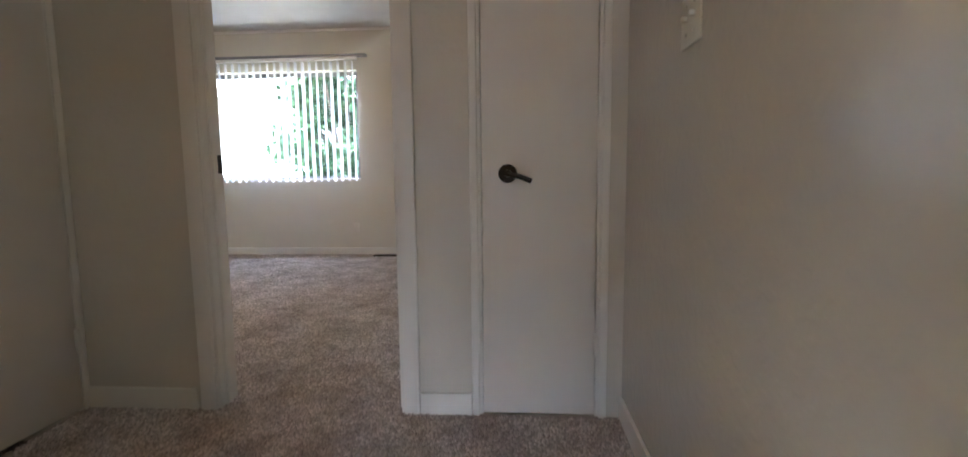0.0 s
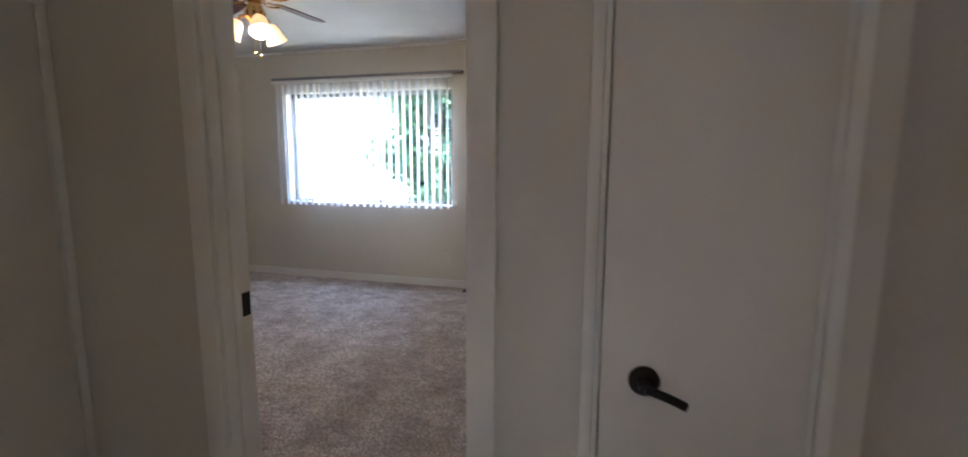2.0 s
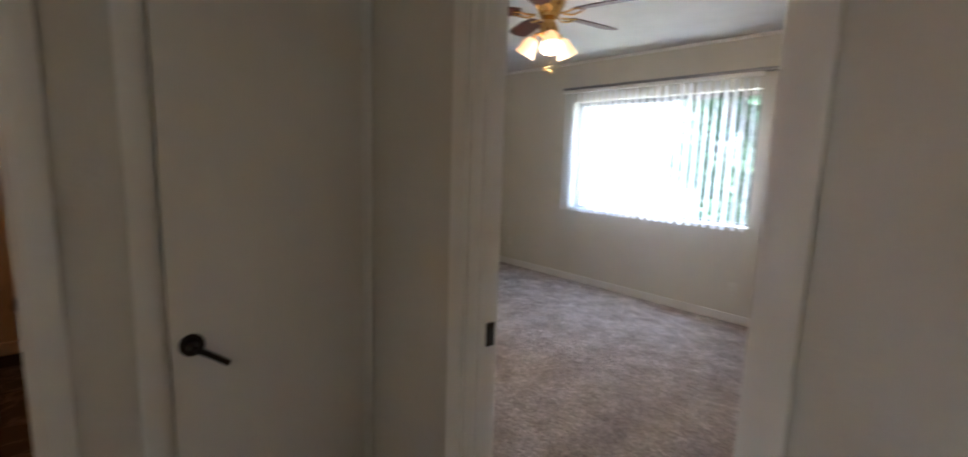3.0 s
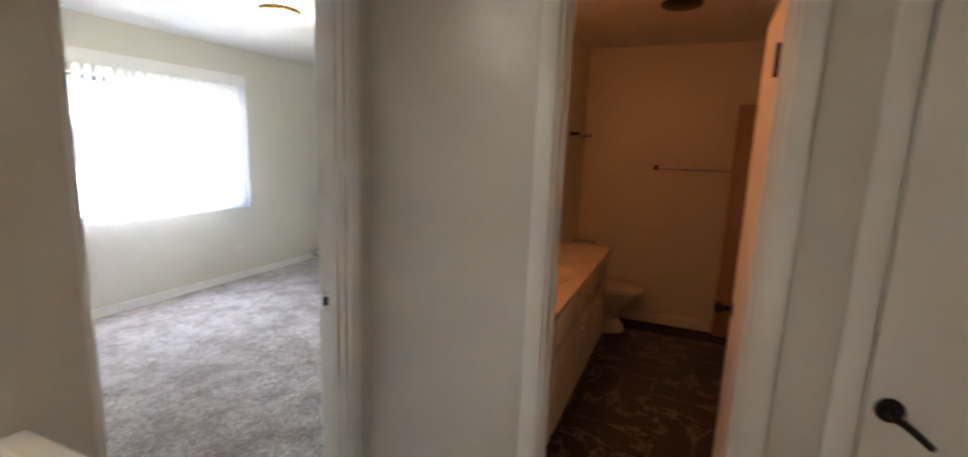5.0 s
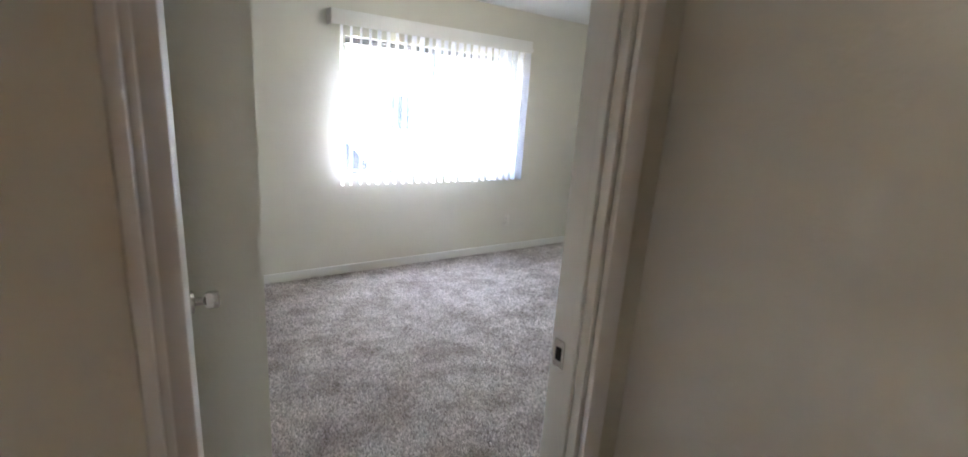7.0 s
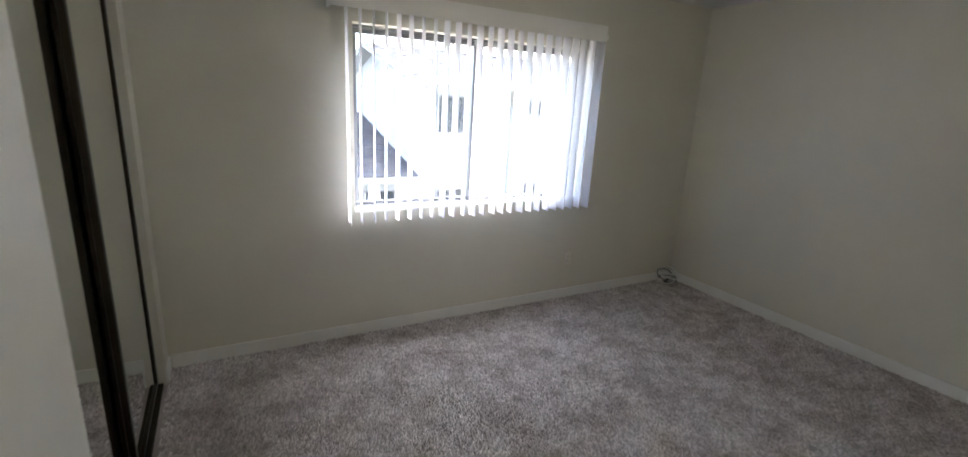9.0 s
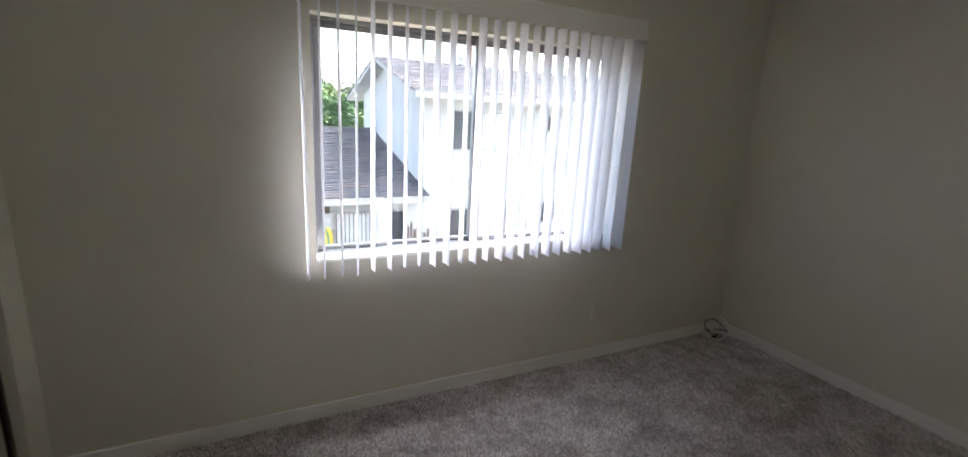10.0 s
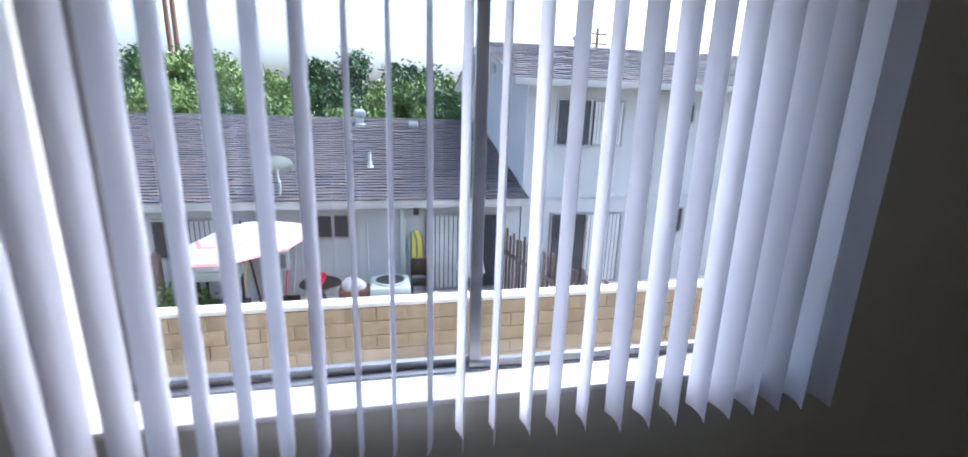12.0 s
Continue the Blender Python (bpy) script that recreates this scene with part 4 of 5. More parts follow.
def house_window(parent, x0, x1, z0, z1, y, curtain=0.5, mullion=True, east=False):
    """A slider on a wall that faces +y, with a curtain behind part of the glass."""
    b = bmesh.new()
    for p, q, u, v in ((x0, x1, z0, z0 + 0.04), (x0, x1, z1 - 0.04, z1), (x0, x0 + 0.04, z0 + 0.04, z1 - 0.04), (x1 - 0.04, x1, z0 + 0.04, z1 - 0.04)):
        box(b, p, q, y - 0.02, y + 0.03, u, v)
    if mullion:
        m = (x0 + x1) / 2
        box(b, m - 0.025, m + 0.025, y - 0.01, y + 0.025, z0 + 0.04, z1 - 0.04)
    w = part("window", b, ALU, parent, "", False)
    b = bmesh.new()
    box(b, x0 + 0.04, x1 - 0.04, y - 0.01, y + 0.006, z0 + 0.04, z1 - 0.04)
    part("pane", b, PANE_DARK, w, "", False)
    if curtain > 0:
        b = bmesh.new()
        n = 9
        xa, xb = x0 + 0.05, x0 + 0.05 + (x1 - x0 - 0.1) * curtain
        if east:
            xa, xb = x1 - 0.05 - (x1 - x0 - 0.1) * curtain, x1 - 0.05
        for i in range(n):
            u, v = xa + (xb - xa) * i / n, xa + (xb - xa) * (i + 0.8) / n
            box(b, u, v, y + 0.006, y + 0.014, z0 + 0.05, z1 - 0.05)
        part("curtain", b, CURTAIN, w, "", False)
    return w


low = thing("low_house", "single-storey white stucco house with grey shingle roof", "house", (0, 0, GROUND))
low.matrix_world = Matrix.Identity(4)
b = bmesh.new()
box(b, -6.02, 9.0, -23.9, -14.0, GROUND, -0.46)
part("wall", b, STUCCO, low, "", False)
prism("roof", low, -6.03, 9.3, [(-13.55, -0.32), (-13.55, -0.46), (-14.0, -0.46), (-23.9, -0.46), (-24.4, -0.46), (-24.4, -0.32), (-19.0, 0.93)], FASCIA)
shingle_roof("shingles", low, -6.04, 9.3, -13.50, -0.315, -19.0, 0.96, step_x=0.26, rows=40, seed=3)
b = bmesh.new()
box(b, -6.04, 9.3, -13.56, -13.53, -0.48, -0.305, 0.004)
part("gutter", b, FASCIA, low, "pale weathered fascia board")
house_window(low, -2.67, -1.73, -1.18, -0.67, -14.0, 0)
house_window(low, -0.20, 1.0, -1.5, -0.72, -14.0, 0.7)
house_window(low, -5.60, -3.97, -2.38, -0.71, -14.0, 0.55, east=True)
b = bmesh.new()
box(b, -3.60, -3.50, -14.0, -13.92, GROUND, -0.5, 0.004)
part("downpipe", b, ACMETAL, low)
b = bmesh.new()
box(b, -3.84, -3.66, -14.0, -13.88, -1.44, -1.22, 0.008)
part("meter_box", b, ACMETAL, low)
b = bmesh.new()
box(b, -3.88, -3.77, -14.0, -13.90, -0.72, -0.58, 0.01)
part("porch_lamp", b, DARKM, low)
for x, yy, z in ((-2.63, -18.28, 0.82),):
    b = bmesh.new()
    turned(b, [(0.16, -0.06), (0.16, 0.0), (0.10, 0.02), (0.10, 0.18), (0.15, 0.20), (0.17, 0.28), (0.15, 0.36), (0.05, 0.40)], Matrix.Translation((x, yy, z)), 20)
    part("turbine_vent", b, STEEL, low)
b = bmesh.new()
box(b, -4.19, -3.94, -18.3, -18.1, 0.76, 0.92, 0.02)
part("roof_vent", b, STEEL, low)
b = bmesh.new()
turned(b, [(0.10, -0.02), (0.04, 0.06), (0.03, 0.30)], Matrix.Translation((-2.93, -15.2, 0.09)), 14)
part("vent_pipe", b, STEEL, low)
dish = thing("satellite_dish", "grey satellite dish on a bent mast over the eave", "satellite dish", (-1.32, -13.75, -0.25))
b = bmesh.new()
turned(b, [(0.005, 0.0), (0.12, 0.015), (0.22, 0.05), (0.28, 0.085), (0.275, 0.09), (0.2, 0.055), (0.01, 0.012)], Matrix.Translation((0.02, -0.05, 0.48)) @ Vector((0.12, -0.70, 0.70)).to_track_quat("Z", "Y").to_matrix().to_4x4(), 28)
part("reflector", b, ACMETAL, dish)
b = bmesh.new()
tube(b, [(0, 0, 0), (-0.02, -0.02, 0.2), (0.02, -0.05, 0.30), (0.02, -0.05, 0.48)], 0.022, 10)
part("mast", b, STEEL, dish)
b = bmesh.new()
tube(b, [(0.02, -0.04, 0.34), (0.05, -0.30, 0.42), (0.06, -0.42, 0.62)], 0.012, 8)
part("feed_arm", b, STEEL, dish)

tallh = thing("two_storey_house", "two-storey white stucco house with gabled shingle roof", "house")
b = bmesh.new()
box(b, -18.0, -6.05, -20.2, -14.0, GROUND, 1.98)
part("wall", b, STUCCO, tallh, "", False)
b = bmesh.new()
vsx = [b.verts.new(p) for p in ((-6.04, -14.0, 1.98), (-6.04, -20.2, 1.98), (-6.04, -17.0, 2.93), (-6.14, -14.0, 1.98), (-6.14, -20.2, 1.98), (-6.14, -17.0, 2.93))]
for f in ((0, 1, 2), (3, 5, 4), (0, 3, 4, 1), (1, 4, 5, 2), (2, 5, 3, 0)):
    b.faces.new([vsx[i] for i in f])
part("gable", b, STUCCO, tallh, "", False)
b = bmesh.new()
for i in range(6):
    box(b, -6.04, -6.01, -17.2, -16.8, 2.25 + 0.07 * i, 2.29 + 0.07 * i)
part("gable_louvre", b, FASCIA, tallh, "", False)
for yy0, zz0 in ((-13.45, 1.88), (-20.9, 1.80)):
    prism("roof", tallh, -18.4, -5.62, [(yy0, zz0), (yy0, zz0 + 0.1), (-17.0, 2.97), (-17.0, 2.85)], FASCIA)
shingle_roof("shingles", tallh, -18.4, -5.60, -13.42, 1.985, -17.0, 2.98, rows=20, seed=5)
shingle_roof("shingles", tallh, -18.4, -5.60, -20.95, 1.91, -17.0, 2.98, rows=16, seed=6)
b = bmesh.new()
box(b, -18.4, -5.62, -13.47, -13.38, 1.86, 1.99, 0.01)
part("gutter", b, FASCIA, tallh, "pale rain gutter")
b = bmesh.new()
box(b, -8.98, -8.86, -14.0, -13.9, GROUND, 1.9, 0.006)
part("downpipe", b, FASCIA, tallh)
b = bmesh.new()
box(b, -18.0, -6.05, -14.0, -13.975, -0.42, -0.36, 0.004)
part("belt_course", b, STUCCO, tallh)
house_window(tallh, -8.20, -6.68, 0.68, 1.65, -13.99, 0.45)
house_window(tallh, -9.85, -9.30, 1.20, 1.64, -13.99, 0)
house_window(tallh, -8.38, -6.70, -2.38, -0.74, -13.99, 0.5)
house_window(tallh, -9.9, -9.38, -1.25, -0.65, -13.99, 0)
b = bmesh.new()
box(b, -8.85, -8.65, -14.0, -13.9, -1.65, -1.35, 0.01)
part("electric_meter", b, ACMETAL, tallh)
b = bmesh.new()
turned(b, [(0.09, 0), (0.09, 0.16), (0.14, 0.18), (0.14, 0.26), (0.02, 0.28)], Matrix.Translation((-8.2, -16.9, 2.95)), 14)
part("chimney_cap", b, STEEL, tallh)


# wooden yard fence between the two houses, running towards the block wall
fence = thing("picket_fence", "weathered grey-brown wooden fence with uneven pickets", "fence")
rnd = random.Random(8)
for i in range(24):
    yy = -13.9 + i * 0.14
    h = 1.75 + rnd.uniform(-0.08, 0.08)
    b = bmesh.new()
    xf = -5.65 - 0.75 * i / 23
    box(b, xf - 0.01, xf + 0.01, yy, yy + 0.125, GROUND, GROUND + h, 0.004)
    part("picket", b, WOODF, fence, "", False)
for z in (0.35, 1.3):
    b = bmesh.new()
    rod(b, (-5.62, -13.9, GROUND + z), (-6.37, -10.6, GROUND + z), 0.045, 4)
    part("fence_rail", b, WOODF, fence, "", False)
fence2 = thing("side_fence", "dark weathered wooden fence at the patio end", "fence")
for i in range(10):
    yy = -13.9 + i * 0.15
    b = bmesh.new()
    box(b, 0.85, 0.87, yy, yy + 0.135, GROUND, GROUND + 1.55 + rnd.uniform(-0.08, 0.08), 0.004)
    part("picket", b, WOODF, fence2, "", False)

PATIO = -2.38
# patio things
umb = thing("patio_umbrella", "open patio umbrella with faded white and coral stripes", "umbrella", (-1.12, -12.8, PATIO))
umb.matrix_world = pose(-1.12, -12.8, PATIO, 0, 8, 0)
b = bmesh.new()
rod(b, (0, 0, 0), (0, 0, 1.92), 0.02)
part("pole", b, DARKM, umb)
SALMON = plain("faded_coral_stripe", (0.45, 0.20, 0.17), (0.40, 0.18, 0.16), 0.9)
for i in range(8):
    a0, a1 = 2 * math.pi * i / 8, 2 * math.pi * (i + 1) / 8
    for k, (u, v) in enumerate(((0.0, 0.3), (0.3, 0.36), (0.36, 0.6), (0.6, 0.66), (0.66, 0.95), (0.95, 1.0))):
        b = bmesh.new()
        R, Hh = 1.15, 0.34

        def at(f, a):
            rr = R * f
            return Vector((rr * math.cos(a), rr * math.sin(a), 1.86 - Hh * f ** 1.4))
        q = [at(max(u, 0.015), a0), at(v, a0), at(v, a1), at(max(u, 0.015), a1)]
        lo = [b.verts.new(p) for p in q]
        hi = [b.verts.new(p + Vector((0, 0, 0.006))) for p in q]
        b.faces.new(lo)
        b.faces.new(hi)
        for s in range(4):
            t = (s + 1) % 4
            b.faces.new((lo[s], lo[t], hi[t], hi[s]))
        part("canopy_panel" if k % 2 == 0 else "canopy_stripe", b, CLOTH if k % 2 == 0 else SALMON, umb, "", False)
bbq = thing("barbecue_grill", "steel gas barbecue grill with dark stand", "grill", (-0.30, -13.3, PATIO))
b = bmesh.new()
box(b, -0.35, 0.35, -0.25, 0.25, 0.75, 0.92, 0.03)
part("firebox", b, ACMETAL, bbq)
b = bmesh.new()
rod(b, (-0.33, 0, 0.93), (0.33, 0, 0.93), 0.22, 20)
part("lid", b, STEEL, bbq)
for x in (-0.3, 0.3):
    for y in (-0.2, 0.2):
        b = bmesh.new()
        box(b, x - 0.02, x + 0.02, y - 0.02, y + 0.02, 0, 0.75)
        part("leg", b, DARKHOLE, bbq)
b = bmesh.new()
box(b, -0.32, 0.32, -0.22, 0.22, 0.2, 0.24)
part("shelf", b, DARKHOLE, bbq)
wac = thing("window_air_conditioner", "white window air conditioner with dark grille", "air conditioner", (-1.12, -13.98, -1.68))
b = bmesh.new()
box(b, -0.28, 0.28, 0, 0.3, -0.02, 0.36, 0.012)
part("casing", b, CLOTH, wac)
for i in range(7):
    b = bmesh.new()
    box(b, -0.22, 0.22, 0.3, 0.306, 0.04 + i * 0.04, 0.062 + i * 0.04)
    part("grille_slat", b, DARKHOLE, wac)
tbl = thing("patio_table", "small round dark metal patio table", "table", (-2.02, -13.1, PATIO))
b = bmesh.new()
turned(b, [(0.36, 0.60), (0.37, 0.615), (0.36, 0.63)], None, 28)
part("tabletop", b, DARKM, tbl)
for i in range(3):
    a = i * 2.1
    b = bmesh.new()
    tube(b, [(0.05 * math.cos(a), 0.05 * math.sin(a), 0.6), (0.12 * math.cos(a), 0.12 * math.sin(a), 0.3), (0.3 * math.cos(a), 0.3 * math.sin(a), 0)], 0.013)
    part("leg", b, DARKM, tbl)
tub = thing("plastic_basin", "bright red plastic basin on the patio table", "basin", (-1.96, -13.1, PATIO + 0.63))
b = bmesh.new()
turned(b, [(0.13, 0), (0.17, 0.13), (0.185, 0.135), (0.18, 0.14), (0.12, 0.012)], None, 20)
part("basin_shell", b, RED, tub)
bas = thing("wicker_hamper", "brown wicker hamper filled with a white bag", "basket", (-2.62, -13.1, PATIO))
b = bmesh.new()
box(b, -0.28, 0.28, -0.2, 0.2, 0.0, 0.50, 0.03)
part("hamper_body", b, WICKER, bas)
b = bmesh.new()
bmesh.ops.create_icosphere(b, subdivisions=3, radius=0.24, matrix=Matrix.Translation((0, 0, 0.5)) @ Matrix.Diagonal((1, 0.75, 0.8, 1)))
for v in b.verts:
    v.co += v.normal * 0.05 * noise.noise(v.co * 7)
part("bag", b, CLOTH, bas, "crumpled white bag")
broom = thing("broom", "dark-tipped white broom leaning on the wall", "broom", (-2.86, -13.85, PATIO))
b = bmesh.new()
rod(b, (0, 0.15, 0.2), (0, 0, 1.55), 0.016)
part("broom_stick", b, CLOTH, broom)
b = bmesh.new()
box(b, -0.15, 0.15, 0.1, 0.2, 0, 0.22, 0.02)
part("broom_head", b, YELLOWP, broom)
for k, x in enumerate((-1.50, -1.36, -0.62)):
    tool = thing("garden_tool", "long-handled garden tool leaning on the wall", "garden tool", (x, -13.8, PATIO))
    b = bmesh.new()
    rod(b, (0.05, 0.2, 0.15), (-0.03, -0.12, 1.35), 0.016)
    part("tool_handle", b, (STEEL, RED, YELLOWP)[k], tool)
    b = bmesh.new()
    box(b, -0.07, 0.15, 0.17, 0.22, 0.0, 0.2, 0.01)
    part("tool_blade", b, DARKM, tool)
acu = thing("air_conditioner_condenser", "pale green-grey round-cornered condenser unit", "air conditioner", (-3.27, -13.05, PATIO))
b = bmesh.new()
box(b, -0.37, 0.37, -0.35, 0.35, 0.0, 0.62, 0.07)
part("casing", b, ACMETAL, acu)
for i in range(18):
    b = bmesh.new()
    x = -0.32 + i * 0.0376
    box(b, x, x + 0.014, 0.349, 0.358, 0.08, 0.54)
    part("casing_rib", b, FASCIA, acu, "", False)
b = bmesh.new()
turned(b, [(0.30, 0.615), (0.30, 0.655), (0.27, 0.66), (0.27, 0.63)], None, 28)
part("fan_ring", b, ACMETAL, acu)
b = bmesh.new()
turned(b, [(0.268, 0.622), (0.268, 0.645)], None, 24)
part("fan_guard", b, DARKHOLE, acu)
hose = thing("garden_hose", "yellow and green garden hose hanging on the wall", "hose", (-3.84, -13.88, -1.25))
for k, (mat, dx) in enumerate(((YELLOWP, 0.0), (YELLOWP, 0.04), (GREENP, 0.08))):
    b = bmesh.new()
    tube(b, [(dx, 0, 0.22), (dx - 0.06, 0.03, 0.05), (dx - 0.07, 0.04, -0.3), (dx, 0.05, -0.62 + 0.25 * (k == 2)), (dx + 0.05, 0.04, -0.3), (dx + 0.04, 0.0, 0.2)], 0.022)
    part("hose_loop", b, mat, hose)
bag = thing("printed_bag", "crumpled purple and white printed bag", "bag", (-4.10, -13.0, PATIO))
b = bmesh.new()
bmesh.ops.create_icosphere(b, subdivisions=3, radius=0.24, matrix=Matrix.Translation((0, 0, 0.17)) @ Matrix.Diagonal((1.1, 0.9, 0.75, 1)))
for v in b.verts:
    v.co += v.normal * 0.06 * noise.noise(v.co * 6)
part("bag_body", b, PURPLE, bag)
cu = thing("closed_umbrella", "folded white patio umbrella on a pole", "umbrella", (-4.78, -13.0, PATIO))
b = bmesh.new()
rod(b, (0, 0, 0), (0, 0, 2.1), 0.02)
part("pole", b, DARKM, cu)
b = bmesh.new()
rings = []
for z, r in ((2.12, 0.02), (2.0, 0.10), (1.6, 0.13), (1.1, 0.19), (0.75, 0.26)):
    rings.append([b.verts.new((r * (1 + 0.25 * math.sin(k * math.pi)) * math.cos(2 * math.pi * k / 16) * (1.15 if k % 2 else 0.8), r * math.sin(2 * math.pi * k / 16) * (1.15 if k % 2 else 0.8), z)) for k in range(16)])
for lo, hi in zip(rings, rings[1:]):
    for k in range(16):
        j = (k + 1) % 16
        b.faces.new((lo[k], lo[j], hi[j], hi[k]))
b.faces.new(rings[0])
b.faces.new(rings[-1])
part("folded_canopy", b, CLOTH, cu)
chair = thing("patio_chair", "dark metal folding patio chair", "chair", (-3.88, -13.4, PATIO))
b = bmesh.new()
box(b, -0.2, 0.2, -0.2, 0.2, 0.42, 0.45, 0.01)
part("seat", b, DARKM, chair)
b = bmesh.new()
box(b, -0.2, 0.2, -0.22, -0.19, 0.5, 0.85, 0.01)
part("backrest", b, DARKM, chair)
for x in (-0.18, 0.18):
    for y in (-0.2, 0.18):
        b = bmesh.new()
        rod(b, (x, y, 0), (x, y, 0.85 if y < 0 else 0.43), 0.012)
        part("leg", b, DARKM, chair)


# Added building: fills the pale left half of the window view.
nb = thing("added_building", "plain white stucco building added beyond the garden", "building")
b = bmesh.new()
box(b, -26, -7.2, 14, 22, GROUND, 3.6)
part("wall", b, STUCCO, nb, "", False)
b = bmesh.new()
box(b, -26.4, -6.8, 13.6, 22.4, 3.6, 3.85)
part("roof", b, FASCIA, nb, "", False)


# trees: tapered trunk, limbs, and a crown of many leaf cards in loose clumps
def tree(x, y, base, height, spread, seed, dark=False, leaves=2600, size=0.16, label="broad leafy green tree with an uneven crown"):
    rnd = random.Random(seed)
    t = thing("tree", label, "tree", (x, y, base))
    b = bmesh.new()
    rod(b, (0, 0, 0), (rnd.uniform(-0.2, 0.2), 0, height * 0.6), 0.16, 10, 0.07)
    tips = []
    for i in range(9):
        a, f = rnd.uniform(0, 6.28), rnd.uniform(0.35, 0.6)
        tip = Vector((math.cos(a) * spread * rnd.uniform(0.3, 0.8), math.sin(a) * spread * rnd.uniform(0.3, 0.8), height * rnd.uniform(0.55, 0.95)))
        rod(b, (0, 0, height * f), tip, 0.05, 6, 0.015)
        tips.append(tip)
    part("trunk", b, BARK, t)
    clumps = tips + [Vector((rnd.uniform(-1, 1) * spread * 0.8, rnd.uniform(-1, 1) * spread * 0.8, height * rnd.uniform(0.35, 1.0))) for _ in range(22)]
    verts, faces = [], []
    for _ in range(leaves):
        c = rnd.choice(clumps)
        r = spread * 0.33
        o = Vector((rnd.gauss(0, 1), rnd.gauss(0, 1), rnd.gauss(0, 0.8))) * r * 0.5 + c
        u = Vector((rnd.gauss(0, 1), rnd.gauss(0, 1), rnd.gauss(0, 1))).normalized()
        w = u.orthogonal().normalized()
        s = size * rnd.uniform(0.6, 1.3)
        k = len(verts)
        fold = u.cross(w) * s * 0.2
        verts += [tuple(o - u * s), tuple(o + w * s * 0.5 + fold), tuple(o + u * s), tuple(o - w * s * 0.5 + fold)]
        faces += [(k, k + 1, k + 2), (k, k + 2, k + 3)]
    me = bpy.data.meshes.new("crown")
    me.from_pydata(verts, [], faces)
    me.materials.append(LEAFDARK if dark else LEAF)
    c = new("crown", me)
    c.parent = t


rt = random.Random(21)
for i in range(15):
    tree(6 - i * 1.25 + rt.uniform(-0.4, 0.4), -25 - rt.uniform(0, 4), GROUND, 3.7 + rt.uniform(-0.8, 1.3), 1.6, 100 + i, dark=(i % 3 == 0), leaves=7000, size=0.10)
for i in range(12):
    tree(14 - i * 2.4, -35 - rt.uniform(0, 5), GROUND, 4.9 + rt.uniform(-0.8, 1.8), 2.2, 300 + i, dark=(i % 2 == 0), leaves=6000, size=0.15, label="taller dark green tree beyond the roofs")
for k, (x, y) in enumerate(((-3.75, 7.6), (-2.8, 8.6))):
    tree(x, y, GROUND, 6.2, 1.15, 500 + k, dark=(k == 0), leaves=6500, size=0.10, label="leafy green tree close outside the bedroom window")
for x, y, h in ((8.5, -38, 14), (9.6, -40, 14), (-24.5, -52, 11.5)):
    up = thing("utility_pole", "brown wooden utility pole with crossarms", "utility pole", (x, y, GROUND))
    b = bmesh.new()
    rod(b, (0, 0, 0), (0, 0, h), 0.17, 12, 0.12)
    part("pole", b, POLE, up)
    for z in (h - 0.6, h - 1.5):
        b = bmesh.new()
        box(b, -1.1, 1.1, -0.06, 0.06, z, z + 0.12)
        part("crossarm", b, POLE, up)
        for xx in (-0.9, -0.4, 0.4, 0.9):
            b = bmesh.new()
            turned(b, [(0.05, 0), (0.05, 0.12), (0.02, 0.16)], Matrix.Translation((xx, 0, z + 0.12)), 8)
            part("insulator", b, STEEL, up)
rb = random.Random(9)
bush = thing("shrub", "low green shrub on the patio edge", "shrub", (0.35, -13.2, PATIO))
verts, faces = [], []
for _ in range(900):
    o = Vector((rb.gauss(0, 0.25), rb.gauss(0, 0.2), abs(rb.gauss(0.25, 0.18))))
    u = Vector((rb.gauss(0, 1), rb.gauss(0, 1), rb.gauss(0, 1))).normalized() * 0.06
    w = u.orthogonal().normalized() * 0.03
    k = len(verts)
    verts += [tuple(o - u), tuple(o + w), tuple(o + u), tuple(o - w)]
    faces += [(k, k + 1, k + 2), (k, k + 2, k + 3)]
me = bpy.data.meshes.new("foliage")
me.from_pydata(verts, [], faces)
me.materials.append(LEAF)
new("foliage", me).parent = bush

# ---- tan block wall, block by block ----
bw = thing("wall_yard_block", "tan slump-block yard wall with pale concrete cap", "wall", kind="structure")
b = bmesh.new()
box(b, -22, 10, -10.53, -10.37, GROUND, -1.07)
part("mortar_core", b, plain("block_mortar", (0.44, 0.34, 0.21), (0.38, 0.29, 0.18), 0.95), bw, "", False)
b = bmesh.new()
box(b, -22, 10, -10.56, -10.34, -1.06, -1.0, 0.008)
part("wall_cap", b, plain("pale_cap", (0.62, 0.58, 0.50), (0.54, 0.50, 0.43), 0.9), bw, "pale concrete coping")
mb = bmesh.new()
box(mb, -0.197, 0.197, -0.012, 0.012, -0.095, 0.095, 0.006)
master = None
for r in range(8):
    for c in range(26):
        xx = 1.2 - c * 0.405 - (0.2 if r % 2 else 0) + 0.012 * math.sin(7 * c + 3 * r)
        if master is None:
            master = part("block", mb, BLOCK, bw, "", False)
            o = master
        else:
            o = new("block", master.data)
            o.parent = bw
        o.matrix_local = Matrix.Translation((xx, -10.362 + 0.003 * math.sin(c * 5.1 + r), -1.165 - r * 0.2)) @ Matrix.Diagonal((1, 1, 1, 1))

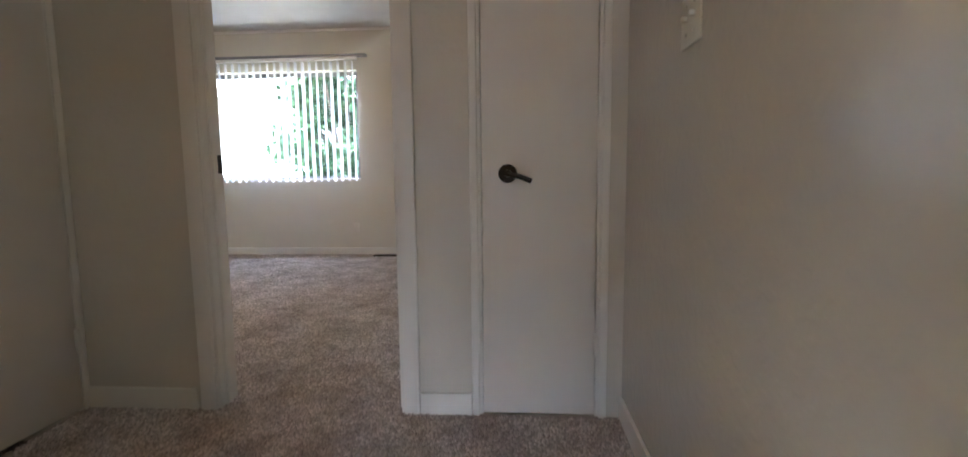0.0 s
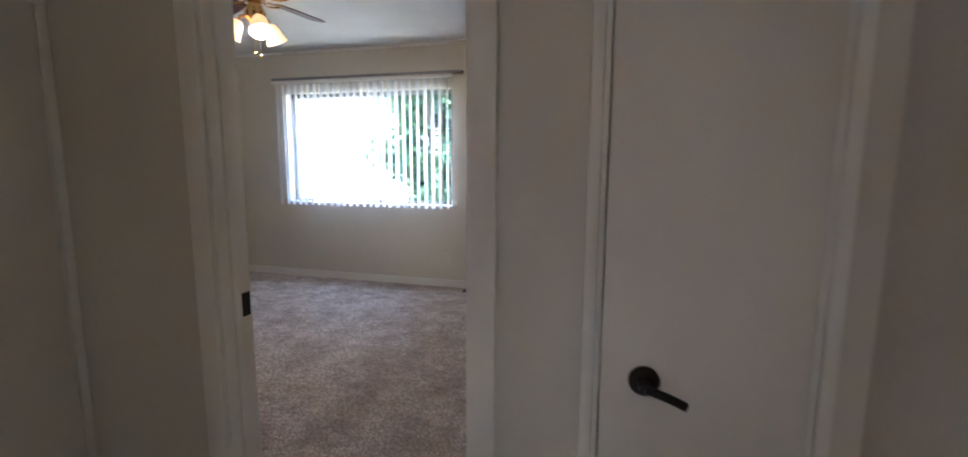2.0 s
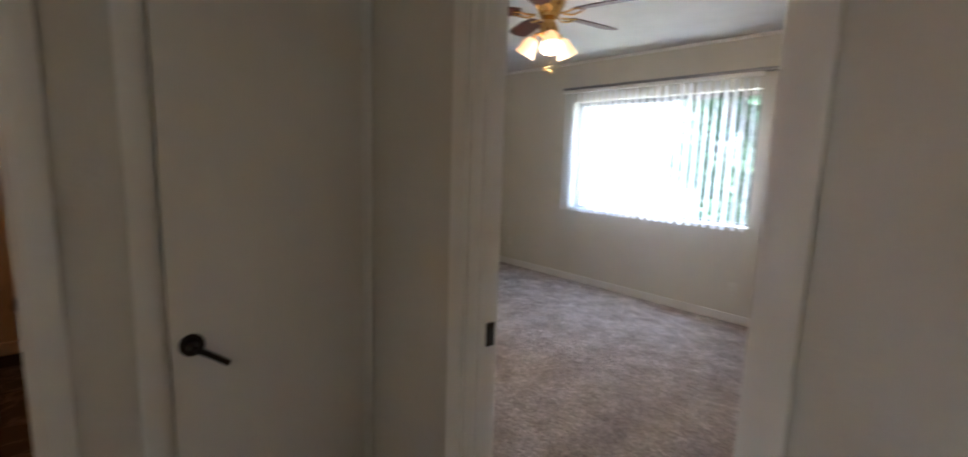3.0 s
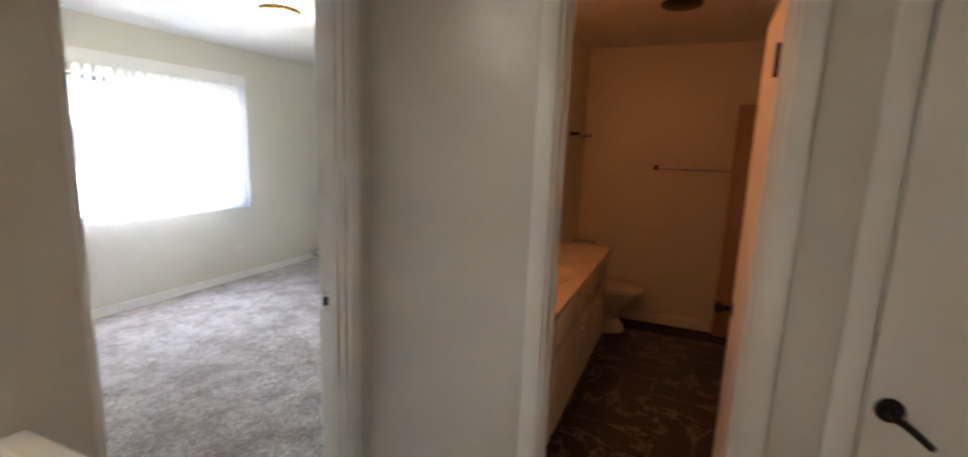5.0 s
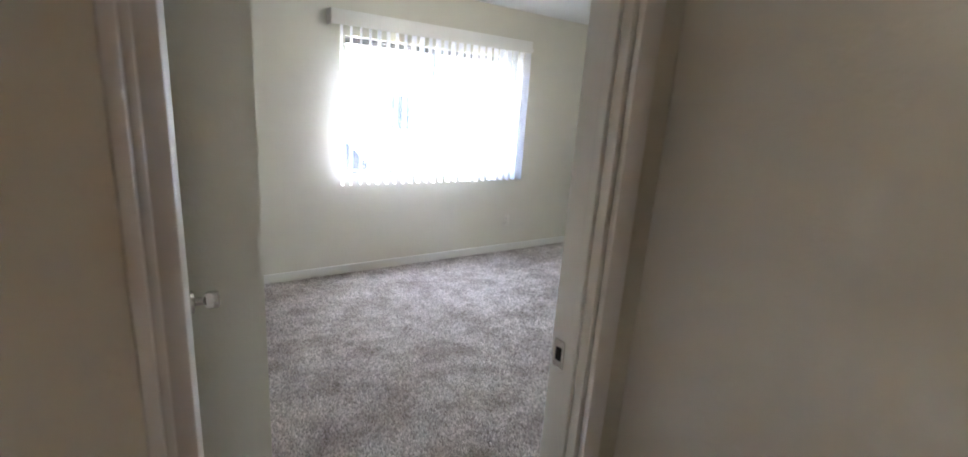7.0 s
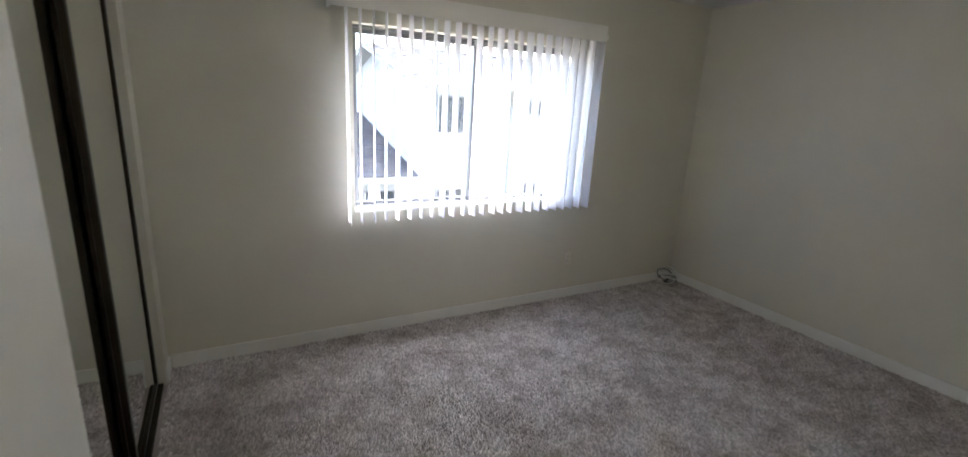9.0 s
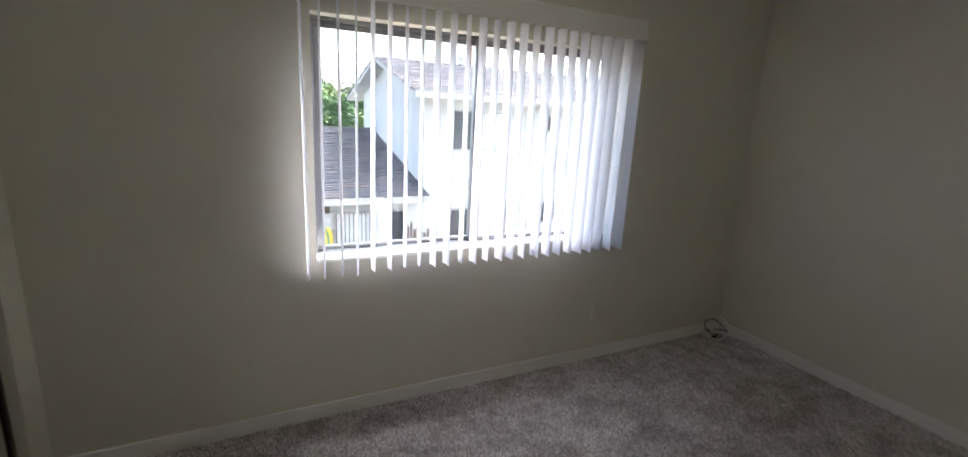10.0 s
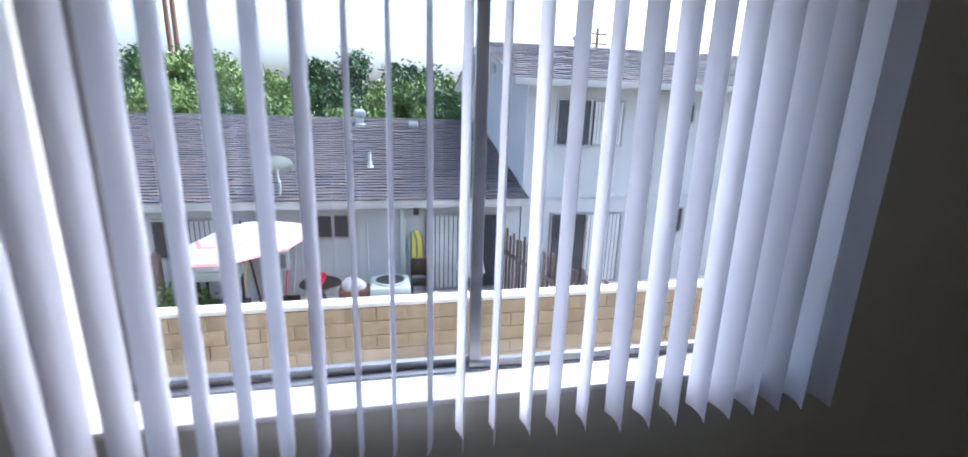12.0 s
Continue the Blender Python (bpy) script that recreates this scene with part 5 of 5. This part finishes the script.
# ---- bathroom floor tiles ----
tb = bmesh.new()
box(tb, -0.2275, 0.2275, -0.2275, 0.2275, -0.012, 0.0, 0.002)
fl = bpy.data.objects["floor_bath"]
tm = None
for i in range(7):
    for j in range(4):
        xx, yy = -2.09 - 0.2 - i * 0.46, -1.86 + j * 0.46
        if xx - 0.23 < -5.12 and i == 6:
            continue
        if tm is None:
            tm = part("tile", tb, TILE, fl, "", False)
            o = tm
        else:
            o = new("tile", tm.data)
            o.parent = fl
        o.matrix_local = pose(xx, yy, 0, 0, 0, 90 * ((i * 3 + j) % 4))


# ---- carpet pile ----
def pile(parent, x0, x1, y0, y1, z, density, height, width, seed):
    """Cut pile: leaning three-sided tufts scattered over the backing."""
    g = np.random.RandomState(seed)
    n = int((x1 - x0) * (y1 - y0) * density)
    base = np.stack([g.uniform(x0, x1, n), g.uniform(y0, y1, n), np.full(n, z)], 1)
    lean_dir = g.uniform(0, 6.283, n)
    lean = g.uniform(0.1, 0.9, n) * height
    h = height * g.uniform(0.7, 1.2, n)
    tip = base + np.stack([np.cos(lean_dir) * lean, np.sin(lean_dir) * lean, h], 1)
    rot = g.uniform(0, 6.283, n)
    v = np.empty((n, 4, 3))
    for k in range(3):
        a = rot + k * 2.0944
        v[:, k] = base + np.stack([np.cos(a) * width, np.sin(a) * width, np.zeros(n)], 1)
    v[:, 3] = tip
    k = np.arange(n)[:, None] * 4
    f = np.concatenate([k + [0, 1, 3], k + [1, 2, 3], k + [2, 0, 3]], 1).reshape(-1)
    me = bpy.data.meshes.new("carpet_pile")
    me.vertices.add(n * 4)
    me.vertices.foreach_set("co", v.reshape(-1))
    me.loops.add(n * 9)
    me.loops.foreach_set("vertex_index", f.astype(np.int32))
    me.polygons.add(n * 3)
    me.polygons.foreach_set("loop_start", np.arange(0, n * 9, 3, dtype=np.int32))
    me.update(calc_edges=True)
    me.materials.append(CARPET)
    o = new("carpet_pile", me)
    o.parent = bpy.data.objects[parent]
    o["kind"] = "stuff"


pile("floor_b", -5.54, -1.46, -5.475, -2.36, 0.0, 16000, 0.014, 0.0085, 1)
pile("floor_a", -5.39, -0.79, 0.11, 3.755, 0.0, 11000, 0.009, 0.0075, 2)
pile("floor_hall", -2.07, -0.015, -1.30, -0.015, 0.0, 17000, 0.009, 0.0065, 3)
pile("floor_landing", -2.07, -1.0, -2.19, -1.30, 0.0, 12000, 0.009, 0.0065, 4)
pile("floor_sill_a", NORTH_DOOR[0] + 0.02, NORTH_DOOR[1] - 0.02, -0.015, 0.11, 0.001, 17000, 0.009, 0.0065, 5)
pile("floor_sill_b", B_DOOR[0] + 0.02, B_DOOR[1] - 0.02, -2.36, -2.19, 0.001, 17000, 0.009, 0.0065, 6)
